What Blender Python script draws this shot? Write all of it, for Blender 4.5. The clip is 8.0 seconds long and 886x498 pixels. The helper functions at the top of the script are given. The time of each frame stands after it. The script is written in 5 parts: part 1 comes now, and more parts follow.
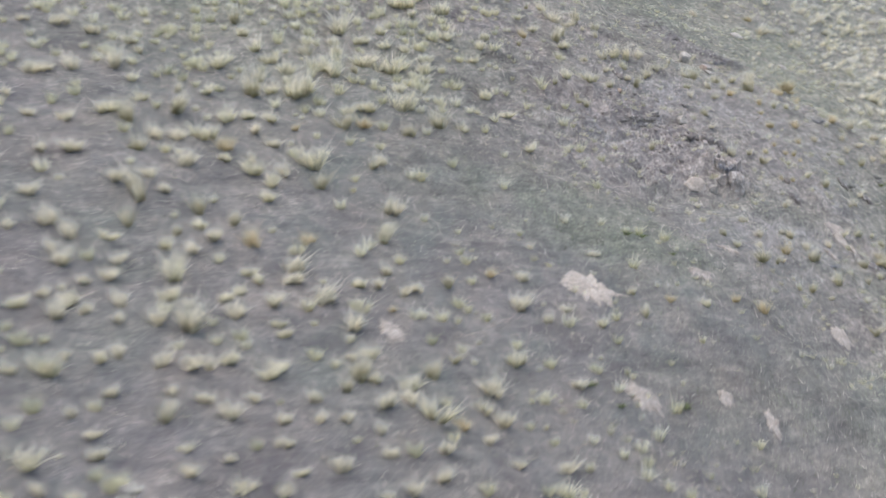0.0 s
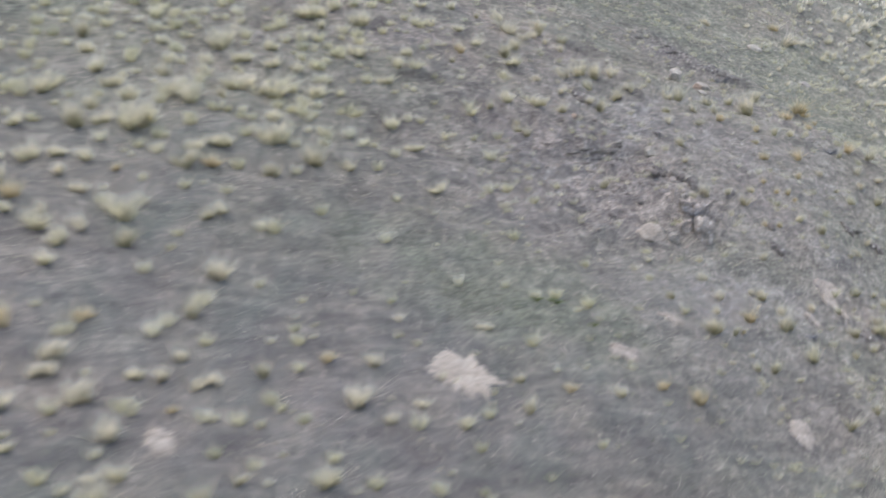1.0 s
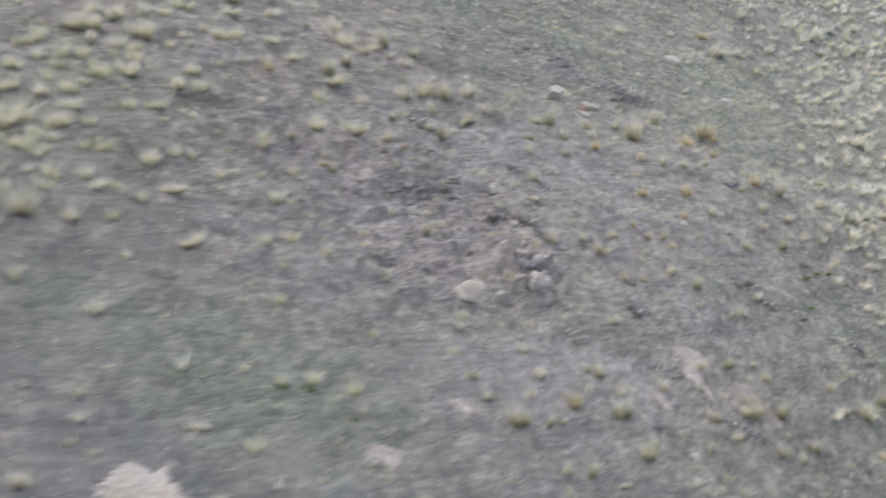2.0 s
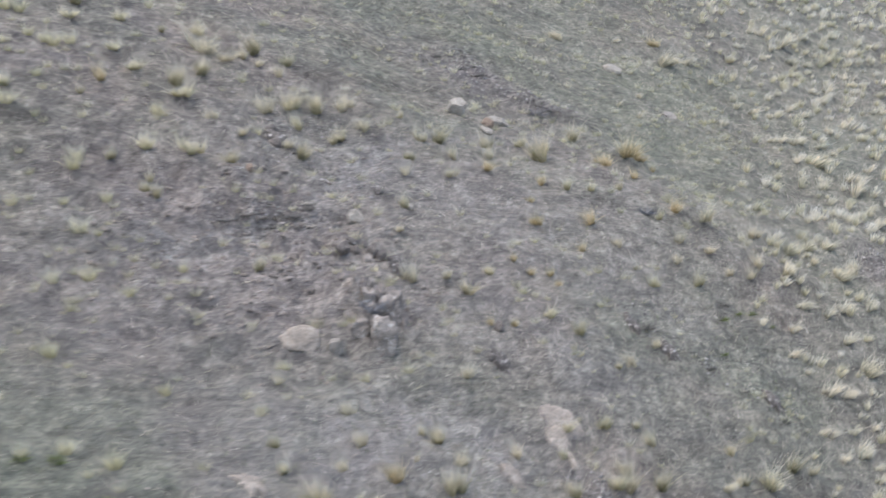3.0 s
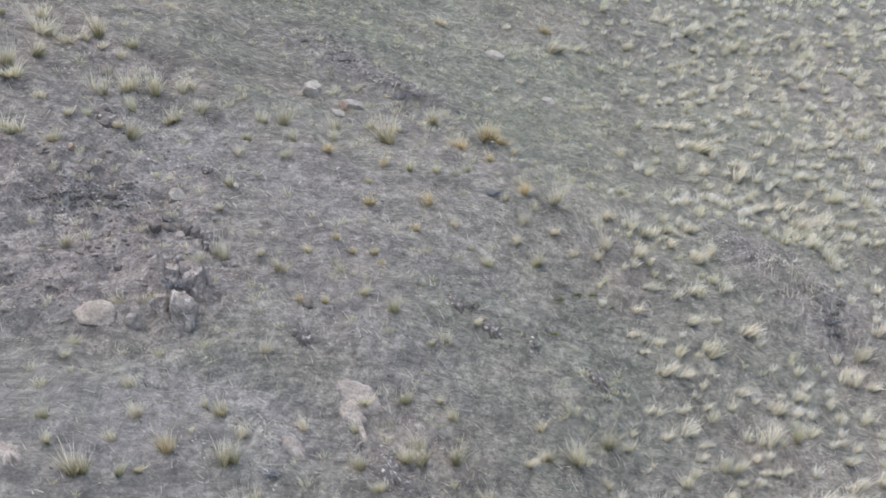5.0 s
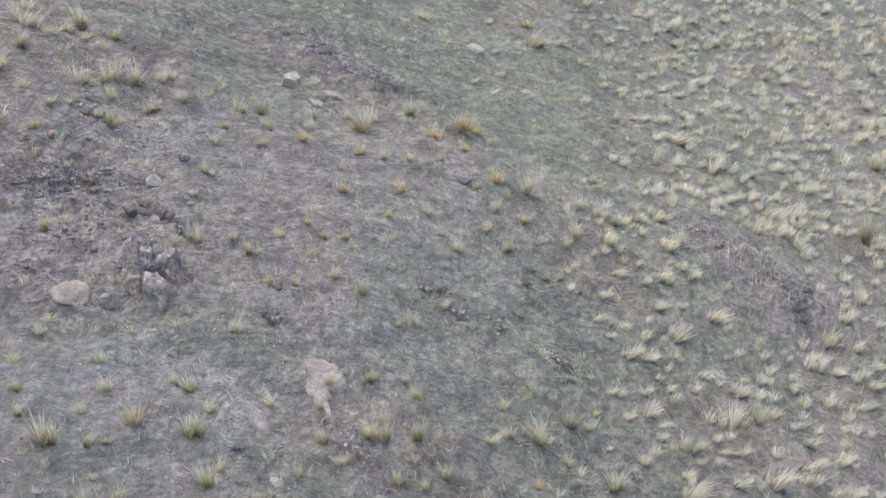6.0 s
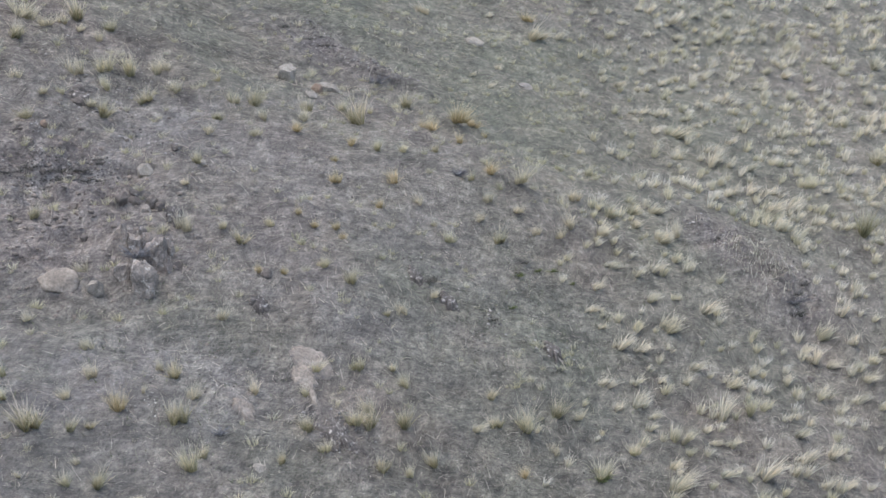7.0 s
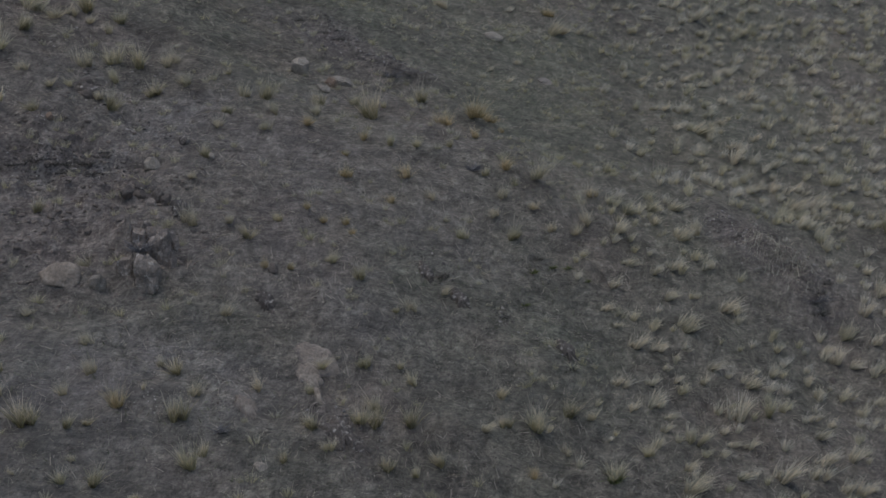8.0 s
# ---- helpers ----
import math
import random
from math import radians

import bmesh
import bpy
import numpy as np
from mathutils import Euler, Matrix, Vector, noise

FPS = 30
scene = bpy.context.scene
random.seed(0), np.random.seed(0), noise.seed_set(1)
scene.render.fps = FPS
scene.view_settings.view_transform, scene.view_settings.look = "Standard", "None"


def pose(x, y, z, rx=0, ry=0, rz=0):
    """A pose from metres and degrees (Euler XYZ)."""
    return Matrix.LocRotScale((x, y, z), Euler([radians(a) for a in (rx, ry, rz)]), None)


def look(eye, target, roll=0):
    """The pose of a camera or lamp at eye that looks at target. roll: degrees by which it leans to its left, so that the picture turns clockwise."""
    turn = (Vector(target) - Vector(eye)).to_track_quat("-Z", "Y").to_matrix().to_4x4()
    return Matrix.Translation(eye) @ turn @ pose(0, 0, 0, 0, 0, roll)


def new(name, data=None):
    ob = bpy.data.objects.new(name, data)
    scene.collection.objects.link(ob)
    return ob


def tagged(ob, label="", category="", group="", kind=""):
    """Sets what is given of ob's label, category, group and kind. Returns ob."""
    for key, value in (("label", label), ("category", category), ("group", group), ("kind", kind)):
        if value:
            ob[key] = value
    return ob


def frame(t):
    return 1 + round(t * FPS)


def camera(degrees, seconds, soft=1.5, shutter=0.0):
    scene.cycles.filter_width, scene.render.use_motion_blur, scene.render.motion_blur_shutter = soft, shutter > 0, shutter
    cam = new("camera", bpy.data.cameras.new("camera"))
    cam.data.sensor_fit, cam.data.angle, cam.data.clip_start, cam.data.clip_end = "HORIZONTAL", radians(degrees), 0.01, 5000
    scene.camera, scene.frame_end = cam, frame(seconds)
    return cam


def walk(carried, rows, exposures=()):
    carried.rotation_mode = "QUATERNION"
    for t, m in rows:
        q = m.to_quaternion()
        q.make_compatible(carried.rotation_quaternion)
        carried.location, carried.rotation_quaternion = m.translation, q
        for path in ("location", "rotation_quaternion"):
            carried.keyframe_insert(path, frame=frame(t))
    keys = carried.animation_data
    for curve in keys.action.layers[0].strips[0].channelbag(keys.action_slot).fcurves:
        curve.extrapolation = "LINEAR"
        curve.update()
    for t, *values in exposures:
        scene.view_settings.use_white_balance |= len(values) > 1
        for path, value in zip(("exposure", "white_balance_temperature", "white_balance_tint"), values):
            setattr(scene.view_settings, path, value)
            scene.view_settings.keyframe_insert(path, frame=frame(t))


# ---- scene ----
cam = camera(32.98, 8.0, soft=1.5, shutter=0.8)
PATH = [
    (0, (-20.701, -35.817, 14.012), (-17.440, -16.665, 9.262), 0.13),
    (0.5, (-17.592, -32.883, 13.829), (-15.246, -13.595, 9.088), -0.01),
    (1, (-14.706, -29.685, 13.709), (-12.928, -10.339, 8.958), -0.05),
    (1.5, (-11.891, -26.596, 13.615), (-10.444, -7.227, 8.847), -0.08),
    (2, (-9.131, -23.903, 13.458), (-7.866, -4.525, 8.671), -0.06),
    (2.2, (-8.187, -22.993, 13.421), (-6.986, -3.614, 8.623), 0.00),
    (3.3, (-4.294, -19.402, 13.090), (-3.859, 0.022, 8.345), 0.02),
    (3.5, (-3.802, -19.116, 13.065), (-3.407, 0.312, 8.329), -0.07),
    (4, (-2.762, -19.100, 12.968), (-2.389, 0.325, 8.221), -0.05),
    (4.5, (-1.972, -19.769, 12.878), (-1.579, -0.348, 8.120), -0.01),
    (5.8, (-0.723, -21.319, 12.766), (-0.479, -1.899, 7.992), 0.02),
    (6, (-0.569, -21.476, 12.757), (-0.356, -2.056, 7.981), 0.02),
    (6.5, (-0.255, -21.648, 12.677), (-0.122, -2.228, 7.899), 0.01),
    (7, (-0.004, -21.598, 12.575), (-0.039, -2.176, 7.800), -0.03),
    (7.5, (0.237, -21.415, 12.487), (0.033, -1.992, 7.723), -0.08),
    (8, (0.412, -21.059, 12.342), (-0.058, -1.641, 7.579), -0.12),
]
BASE_STOPS, KELVIN, TINT = 0.76, 6260.0, 8.0
FADE = [(0.0, 0.11), (1.0, 0.0), (6.5, 0.0), (7.0, -0.21), (7.5, -0.8), (8.0, -1.8)]
EXPOSURES = [(t, BASE_STOPS + stops, KELVIN, TINT) for t, stops in FADE]
walk(cam, [(t, look(eye, target, roll)) for t, eye, target, roll in PATH], EXPOSURES)

# ---- light: a hazy, sunless evening sky with one soft, weak sun ----
world = bpy.data.worlds.new("evening_sky")
scene.world = world
world.use_nodes = True
wn, wl = world.node_tree.nodes, world.node_tree.links
sky = wn.new("ShaderNodeTexSky")
sky.sky_type = "NISHITA"
sky.sun_disc = False
sky.sun_elevation = radians(80)
sky.sun_rotation = radians(-122)
sky.air_density, sky.dust_density, sky.ozone_density = 1.0, 4.0, 1.0
wn["Background"].inputs["Strength"].default_value = 0.17
wl.new(sky.outputs["Color"], wn["Background"].inputs["Color"])

sun_data = bpy.data.lights.new("sun", "SUN")
sun_data.energy, sun_data.angle, sun_data.color = 0.6, radians(70), (1.0, 0.94, 0.86)
sun = new("sun", sun_data)
sun.matrix_world = look((-16, -10, 107), (0, 0, 0))

# ---- the lie of the land ----
SLOPE = (-5.3027, -0.3697, 0.3232)
SWELLS = [
    (-22, -11, -0.11), (-22, -5, -0.15), (-22, 1, -0.03), (-22, 7, -0.01), (-16, -11, 0.02), (-16, -5, 0.21),
    (-16, 1, 0.28), (-16, 7, 0.24), (-16, 13, 0.23), (-10, -5, 0.08), (-10, 1, 0.01), (-10, 7, 0.15),
    (-10, 13, 0.38), (-4, -5, 0.16), (-4, 1, -0.01), (-4, 7, 0.14), (-4, 13, 0.26), (-4, 19, -0.09),
    (2, 1, 0.04), (2, 7, 0.09), (2, 13, 0.13), (2, 19, -0.08), (2, 25, -0.03), (8, 7, -0.18),
    (8, 13, -0.15), (8, 19, -0.09), (8, 25, -0.38), (14, 19, -0.06), (14, 25, 0.00),
]
KNOLLS = [
    (-24, 0, -0.20), (-21, -3, 0.19), (-18, -12, 0.29), (-18, 3, 0.19), (-15, -3, -0.16), (-15, 0, 0.09),
    (-15, 9, 0.16), (-12, -6, 0.32), (-12, -3, -0.26), (-12, 6, 0.23), (-12, 9, 0.18), (-12, 12, 0.37),
    (-9, -9, -0.20), (-9, -3, 0.35), (-9, 3, -0.38), (-6, 0, 0.20), (-6, 12, 0.23), (-3, 0, 0.22),
    (-3, 3, -0.19), (-3, 6, 0.55), (-3, 15, -0.31), (0, 3, -0.13), (0, 12, 0.56), (3, 6, -0.17),
    (3, 9, -0.27), (6, 15, 0.49), (6, 18, -0.26), (9, 9, -0.42), (9, 12, -0.35), (9, 18, -0.12),
    (9, 27, -0.34),
]


def value_noise(x, y, size, seed):
    """Smooth noise from 0 to 1 with cells of the given size."""
    u, v = x / size, y / size
    i, j = np.floor(u), np.floor(v)
    a, b = u - i, v - j
    a, b = a * a * (3 - 2 * a), b * b * (3 - 2 * b)

    def corner(p, q):
        s = np.sin(p * 127.1 + q * 311.7 + seed * 74.7) * 43758.5453
        return s - np.floor(s)

    low = corner(i, j) * (1 - a) + corner(i + 1, j) * a
    high = corner(i, j + 1) * (1 - a) + corner(i + 1, j + 1) * a
    return low * (1 - b) + high * b


def blob(x, y, cx, cy, rx, ry):
    return np.exp(-((x - cx) ** 2 / (2 * rx * rx) + (y - cy) ** 2 / (2 * ry * ry)))


def rubble(x, y):
    """How broken and stony the soil is, round the outcrop and above it."""
    return np.clip(0.45 * blob(x, y, -9.4, 4.9, 1.5, 1.3) + 1.0 * blob(x, y, -7.12, 6.18, 1.5, 1.7) + 0.6 * blob(x, y, -2.0, 16.6, 1.2, 0.5) + 0.5 * blob(x, y, -3.3, 17.1, 0.6, 0.5)
                   + 0.8 * blob(x, y, 8.61, 14.02, 1.2, 1.2) + 0.8 * blob(x, y, 6.81, 14.43, 0.9, 0.9) + 0.6 * blob(x, y, -1.91, 2.52, 0.5, 0.4), 0, 1)


def verdure(x, y):
    """Where low green growth tints the soil."""
    g = (0.9 * blob(x, y, -9.54, -0.50, 1.9, 1.5) + 0.6 * blob(x, y, -5.02, 3.23, 1.2, 1.0) + 0.45 * blob(x, y, 2.44, 17.08, 2.4, 2.0)
         + 0.6 * blob(x, y, -3.02, 17.76, 2.5, 2.0) + 0.5 * blob(x, y, -12.95, -0.98, 3.0, 1.8) + 0.6 * blob(x, y, -20.50, 6.20, 3.0, 2.5)
         + 0.5 * blob(x, y, -7.76, -6.95, 3.0, 2.2) + 0.9 * blob(x, y, 1.93, 8.45, 1.3, 1.3) + 0.5 * blob(x, y, -0.60, 7.34, 0.9, 0.6) + 0.5 * blob(x, y, -2.99, 1.04, 2.0, 1.2) + 0.5 * blob(x, y, 3.01, 22.03, 4.0, 3.0) + 0.4 * blob(x, y, -6.98, 0.92, 0.9, 0.6) + 0.35 * blob(x, y, -5.14, 13.36, 1.0, 0.8))
    return np.clip(g * (0.5 + value_noise(x, y, 0.7, 3)), 0, 1)


def field_edge(y):
    """The line at which the dense pale grass of the lower slope begins."""
    return np.interp(y, [-20, 1.7, 6.2, 11.4, 19.8, 29, 45], [3.0, 0.2, 2.7, 3.4, 5.2, 4.6, 5.0])


def sward(x, y):
    """Where a thin mat of dry grass covers the soil between the tufts."""
    field = 0.5 * np.clip((x - field_edge(y) + 0.4) / 2.5, 0, 1) * np.clip((y - 4) / 10, 0.4, 1)
    return (field + 0.25 * blob(x, y, -1.2, 11.0, 2.6, 2.6) + 0.5 * blob(x, y, 0.5, 22.0, 5.5, 4.0) + 0.35 * blob(x, y, 4.0, 15.0, 1.6, 3.0) + 0.55 * blob(x, y, -18.5, 1.0, 3.4, 3.4) + 0.2 * blob(x, y, -22.5, -5.5, 3.0, 3.0)) * (0.5 + 0.6 * value_noise(x, y, 1.1, 17))


def grass_felt(x, y):
    """Where a soft pale felt of old grass lies on the soil."""
    m = (0.65 * blob(x, y, -4.3, 2.4, 1.3, 0.9) + 0.55 * blob(x, y, -5.6, 1.4, 1.2, 0.9) + 0.6 * blob(x, y, -2.0, 5.6, 1.2, 0.8) + 0.6 * blob(x, y, -4.2, 5.3, 0.8, 0.6)
         + 0.15 * blob(x, y, -9.5, 4.6, 1.8, 1.0) + 0.5 * blob(x, y, -6.8, 0.2, 1.6, 1.0) + 0.5 * blob(x, y, -1.2, 9.0, 2.2, 1.2) + 0.6 * blob(x, y, -6.0, 9.2, 1.5, 0.8))
    return np.clip(m * (0.45 + 0.9 * value_noise(x, y, 0.55, 61)) + 0.75 * trail(x, y) * np.clip((x + 10.5) / 1.5, 0.2, 1), 0, 0.9)


TRACK = [(-11.5, 3.6), (-10.0, 4.5), (-8.28, 5.60), (-7.55, 6.42), (-6.76, 7.15), (-6.50, 8.18), (-5.65, 9.64), (-4.98, 10.97), (-3.93, 12.02), (-2.4, 13.3)]


def trail(x, y):
    """A narrow pale path worn by grazing animals, across the slope above the outcrop."""
    near = np.full(np.shape(x), 99.0)
    for (ax, ay), (bx, by) in zip(TRACK, TRACK[1:]):
        f = np.clip(((x - ax) * (bx - ax) + (y - ay) * (by - ay)) / ((bx - ax) ** 2 + (by - ay) ** 2), 0, 1)
        near = np.minimum(near, np.hypot(x - ax - f * (bx - ax), y - ay - f * (by - ay)))
    return np.exp(-(near / (0.16 + 0.2 * value_noise(x, y, 0.8, 63))) ** 2)


def worn(x, y):
    """Trodden ground where little grass stands."""
    return np.clip(0.95 * blob(x, y, -8.0, -7.0, 4.0, 2.6) + 0.9 * blob(x, y, -13.0, -1.6, 3.2, 1.9) + 0.6 * blob(x, y, -6.6, 1.0, 1.6, 1.0), 0, 0.95)


def trodden(x, y):
    """How smoothly the soil is trodden down: most on the open hillside above the outcrop's foot."""
    open_slope = np.clip((-3.5 - x) / 6, 0, 1) * np.clip((4.0 - y) / 4, 0, 1)
    return np.clip(0.5 * open_slope + 0.35 * worn(x, y), 0, 0.6) * (1 - 0.8 * verdure(x, y))


def raw_earth_and_shade(x, y):
    """Where freshly broken, mauve earth shows, and painted shade in the outcrop's crevice and on the heap's broken
    side.
    """
    m = (0.8 * blob(x, y, -1.45, 16.5, 0.6, 0.25) + 0.4 * blob(x, y, -2.5, 15.9, 0.8, 0.35) + 0.5 * blob(x, y, -3.3, 17.0, 0.6, 0.5) + 0.5 * blob(x, y, -4.6, 16.6, 0.6, 0.4) + 0.4 * blob(x, y, -3.6, 17.5, 1.0, 0.7)
         + 0.3 * blob(x, y, 8.65, 13.3, 0.25, 0.7) + 0.6 * blob(x, y, 6.6, 14.35, 0.5, 0.3) + 0.5 * blob(x, y, -7.5, 6.8, 0.7, 0.4) + 0.6 * blob(x, y, -5.5, 4.75, 0.25, 0.3) + 0.45 * blob(x, y, -9.4, 5.9, 0.9, 0.4) + 0.4 * blob(x, y, -8.1, 9.9, 1.2, 0.7) + 0.35 * blob(x, y, -11.3, 3.6, 2.2, 1.0) + 0.4 * blob(x, y, -7.2, 7.7, 0.7, 0.4)) * (1 - trail(x, y))
    return np.clip(m * (0.5 + 0.8 * value_noise(x, y, 0.4, 81)), 0, 0.9)


def terrain(x, y):
    x, y = np.asarray(x, float), np.asarray(y, float)
    z = 7 + 40 * np.tanh((SLOPE[0] + SLOPE[1] * x + SLOPE[2] * y) / 40)
    for cx, cy, h in SWELLS:
        z = z + h * blob(x, y, cx, cy, 4.8, 4.8)
    for cx, cy, h in KNOLLS:
        z = z + h * blob(x, y, cx, cy, 2.0, 2.0)
    near = blob(x, y, -2, 8, 40, 40)
    rough = rubble(x, y)
    z = z + near * (0.26 * (value_noise(x, y, 1.7, 5) - 0.5) + 0.13 * (value_noise(x + 3, y, 0.62, 6) - 0.5)
                    + (0.07 + 0.24 * rough) * (value_noise(x, y + 7, 0.27, 7) - 0.5) + 0.30 * rough * (value_noise(x, y, 0.75, 9) - 0.5)
                    + rough * (0.17 * (value_noise(x + 5, y, 0.15, 44) - 0.5) * value_noise(x, y, 0.9, 46) + 0.07 * (value_noise(x, y + 5, 0.075, 45) - 0.5)))
    # furrows of slipping earth along the slope
    along, across = 0.85 * x + 0.53 * y, 0.85 * y - 0.53 * x
    slipping = np.clip(rough + 0.55 * blob(x, y, -9.8, 4.6, 2.4, 2.0) + 0.35 * blob(x, y, -12.5, 3.5, 2.5, 2.5) + 0.35 * blob(x, y, -10.0, 4.0, 5.0, 5.0), 0, 1)
    z = z + slipping * (0.16 * (value_noise(along / 4.5, across, 0.24, 71) - 0.5) + 0.12 * (value_noise(along / 3.5, across + 9, 0.5, 72) - 0.5))
    # the scooped bank on the upper slope
    z = z - 0.10 * blob(x, y, -1.6, 16.12, 0.4, 0.12) + 0.16 * blob(x, y, -1.5, 16.5, 0.7, 0.2)
    # the straw-littered heap low on the slope, broken off on one side
    z = z + 0.32 * blob(x, y, 7.65, 14.1, 0.65, 0.4) - 0.2 * blob(x, y, 8.8, 13.3, 0.25, 0.75)
    z = z - 0.06 * trail(x, y)
    # the hump of earth behind the outcrop
    z = z + 0.34 * blob(x, y, -5.75, 5.3, 0.42, 0.5)
    return z


def terrain_normal(x, y, d=0.25):
    dx = (terrain(x + d, y) - terrain(x - d, y)) / (2 * d)
    dy = (terrain(x, y + d) - terrain(x, y - d)) / (2 * d)
    return Vector((-float(dx), -float(dy), 1)).normalized()


# ---- materials ----
def material(name, rough=0.9):
    m = bpy.data.materials.new(name)
    m.use_nodes = True
    shader = m.node_tree.nodes["Principled BSDF"]
    shader.inputs["Roughness"].default_value = rough
    shader.inputs["Specular IOR Level"].default_value = 0.2
    return m, m.node_tree.nodes, m.node_tree.links, shader


def noise_node(nodes, links, coords, scale, detail=4.0, rough=0.6):
    n = nodes.new("ShaderNodeTexNoise")
    n.inputs["Scale"].default_value, n.inputs["Detail"].default_value, n.inputs["Roughness"].default_value = scale, detail, rough
    links.new(coords, n.inputs["Vector"])
    return n.outputs["Fac"]


def ramp_node(nodes, links, value, stops):
    r = nodes.new("ShaderNodeValToRGB")
    while len(r.color_ramp.elements) < len(stops):
        r.color_ramp.elements.new(0.5)
    for e, (at, colour) in zip(r.color_ramp.elements, stops):
        e.position, e.color = at, (*colour, 1) if len(colour) == 3 else colour
    links.new(value, r.inputs["Fac"])
    return r.outputs["Color"]


def mix_node(nodes, links, fac, a, b, blend="MIX"):
    n = nodes.new("ShaderNodeMix")
    n.data_type, n.blend_type = "RGBA", blend
    for socket, value in ((n.inputs[0], fac), (n.inputs[6], a), (n.inputs[7], b)):
        if isinstance(value, bpy.types.NodeSocket):
            links.new(value, socket)
        elif isinstance(value, (int, float)):
            socket.default_value = value
        else:
            socket.default_value = (*value, 1)
    return n.outputs[2]


def bump_node(nodes, links, shader, height, strength, distance):
    b = nodes.new("ShaderNodeBump")
    b.inputs["Strength"].default_value, b.inputs["Distance"].default_value = strength, distance
    links.new(height, b.inputs["Height"])
    links.new(b.outputs["Normal"], shader.inputs["Normal"])


def soil_material():
    m, n, l, shader = material("steppe_soil", 0.95)
    co = n.new("ShaderNodeTexCoord").outputs["Object"]
    along = n.new("ShaderNodeMapping")
    along.vector_type = "TEXTURE"
    along.inputs["Rotation"].default_value, along.inputs["Scale"].default_value = (0, 0, radians(72)), (1.5, 0.88, 1.0)
    l.new(co, along.inputs["Vector"])
    stretched = along.outputs["Vector"]
    patch = ramp_node(n, l, noise_node(n, l, co, 0.45, 3), [(0.35, (0, 0, 0)), (0.65, (1, 1, 1))])
    grain = noise_node(n, l, stretched, 5.0, 6, 0.75)
    fine = noise_node(n, l, stretched, 26.0, 4, 0.7)
    soil = ramp_node(n, l, grain, [(0.3, (0.082, 0.075, 0.074)), (0.42, (0.162, 0.15, 0.146)), (0.56, (0.234, 0.218, 0.207)), (0.7, (0.36, 0.34, 0.312))])
    dust = ramp_node(n, l, grain, [(0.3, (0.125, 0.11, 0.098)), (0.5, (0.222, 0.2, 0.178)), (0.75, (0.37, 0.34, 0.295))])
    colour = mix_node(n, l, patch, soil, dust)
    sage = ramp_node(n, l, grain, [(0.3, (0.093, 0.098, 0.084)), (0.5, (0.177, 0.183, 0.158)), (0.75, (0.31, 0.312, 0.265))])
    colour = mix_node(n, l, ramp_node(n, l, noise_node(n, l, co, 0.28, 3, 0.5), [(0.42, (0, 0, 0)), (0.62, (0.75, 0.75, 0.75))]), colour, sage)
    # soil tones in broad patches, also painting in the soft shading of relief
    tone_and_shade = ramp_node(n, l, noise_node(n, l, stretched, 0.9, 4, 0.65), [(0.3, (0.62, 0.605, 0.615)), (0.5, (1, 1, 1)), (0.7, (1.28, 1.26, 1.22))])
    colour = mix_node(n, l, 1.0, colour, tone_and_shade, "MULTIPLY")
    green = n.new("ShaderNodeAttribute")
    green.attribute_name = "verdure"
    tone = ramp_node(n, l, grain, [(0.3, (0.1, 0.121, 0.089)), (0.7, (0.234, 0.269, 0.2))])
    share = n.new("ShaderNodeMath")
    share.operation = "MULTIPLY"
    l.new(green.outputs["Fac"], share.inputs[0])
    share.inputs[1].default_value = 0.55
    colour = mix_node(n, l, share.outputs[0], colour, tone)
    # the second layer is mauve earth plus shade painted at crevice and heap
    for layer, stops in (("bare", [(0.3, (0.115, 0.104, 0.1)), (0.5, (0.255, 0.233, 0.222)), (0.72, (0.42, 0.389, 0.368))]),
                         ("raw_shade", [(0.3, (0.09, 0.083, 0.084)), (0.5, (0.182, 0.168, 0.168)), (0.72, (0.31, 0.29, 0.286))]),
                         ("mat", [(0.3, (0.17, 0.162, 0.158)), (0.5, (0.262, 0.252, 0.246)), (0.72, (0.41, 0.395, 0.382))]),
                         ("sward", [(0.3, (0.145, 0.147, 0.118)), (0.5, (0.25, 0.252, 0.207)), (0.72, (0.41, 0.408, 0.345))])):
        mask = n.new("ShaderNodeAttribute")
        mask.attribute_name = layer
        colour = mix_node(n, l, mask.outputs["Fac"], colour, ramp_node(n, l, grain, stops))
    flecks = ramp_node(n, l, fine, [(0.36, (0.58, 0.58, 0.58)), (0.49, (1.04, 1.04, 1.04)), (0.64, (1.48, 1.45, 1.38))])
    colour = mix_node(n, l, 0.65, colour, flecks, "MULTIPLY")
    felt = ramp_node(n, l, noise_node(n, l, stretched, 11.0, 5, 0.75), [(0.34, (0.54, 0.53, 0.53)), (0.49, (1.0, 1.0, 1.0)), (0.63, (1.32, 1.3, 1.26))])
    colour = mix_node(n, l, 0.6, colour, felt, "MULTIPLY")
    lying = n.new("ShaderNodeMapping")
    lying.vector_type = "TEXTURE"
    lying.inputs["Rotation"].default_value, lying.inputs["Scale"].default_value = (0, 0, radians(24)), (4.5, 0.75, 1.0)
    l.new(co, lying.inputs["Vector"])
    strands = n.new("ShaderNodeTexNoise")
    strands.inputs["Scale"].default_value, strands.inputs["Detail"].default_value = 9.0, 5.0
    strands.inputs["Roughness"].default_value, strands.inputs["Distortion"].default_value = 0.62, 0.7
    l.new(lying.outputs["Vector"], strands.inputs["Vector"])
    streak = ramp_node(n, l, strands.outputs["Fac"], [(0.36, (0.72, 0.715, 0.72)), (0.5, (1.0, 1.0, 1.0)), (0.66, (1.3, 1.28, 1.25))])
    colour = mix_node(n, l, 0.8, colour, streak, "MULTIPLY")
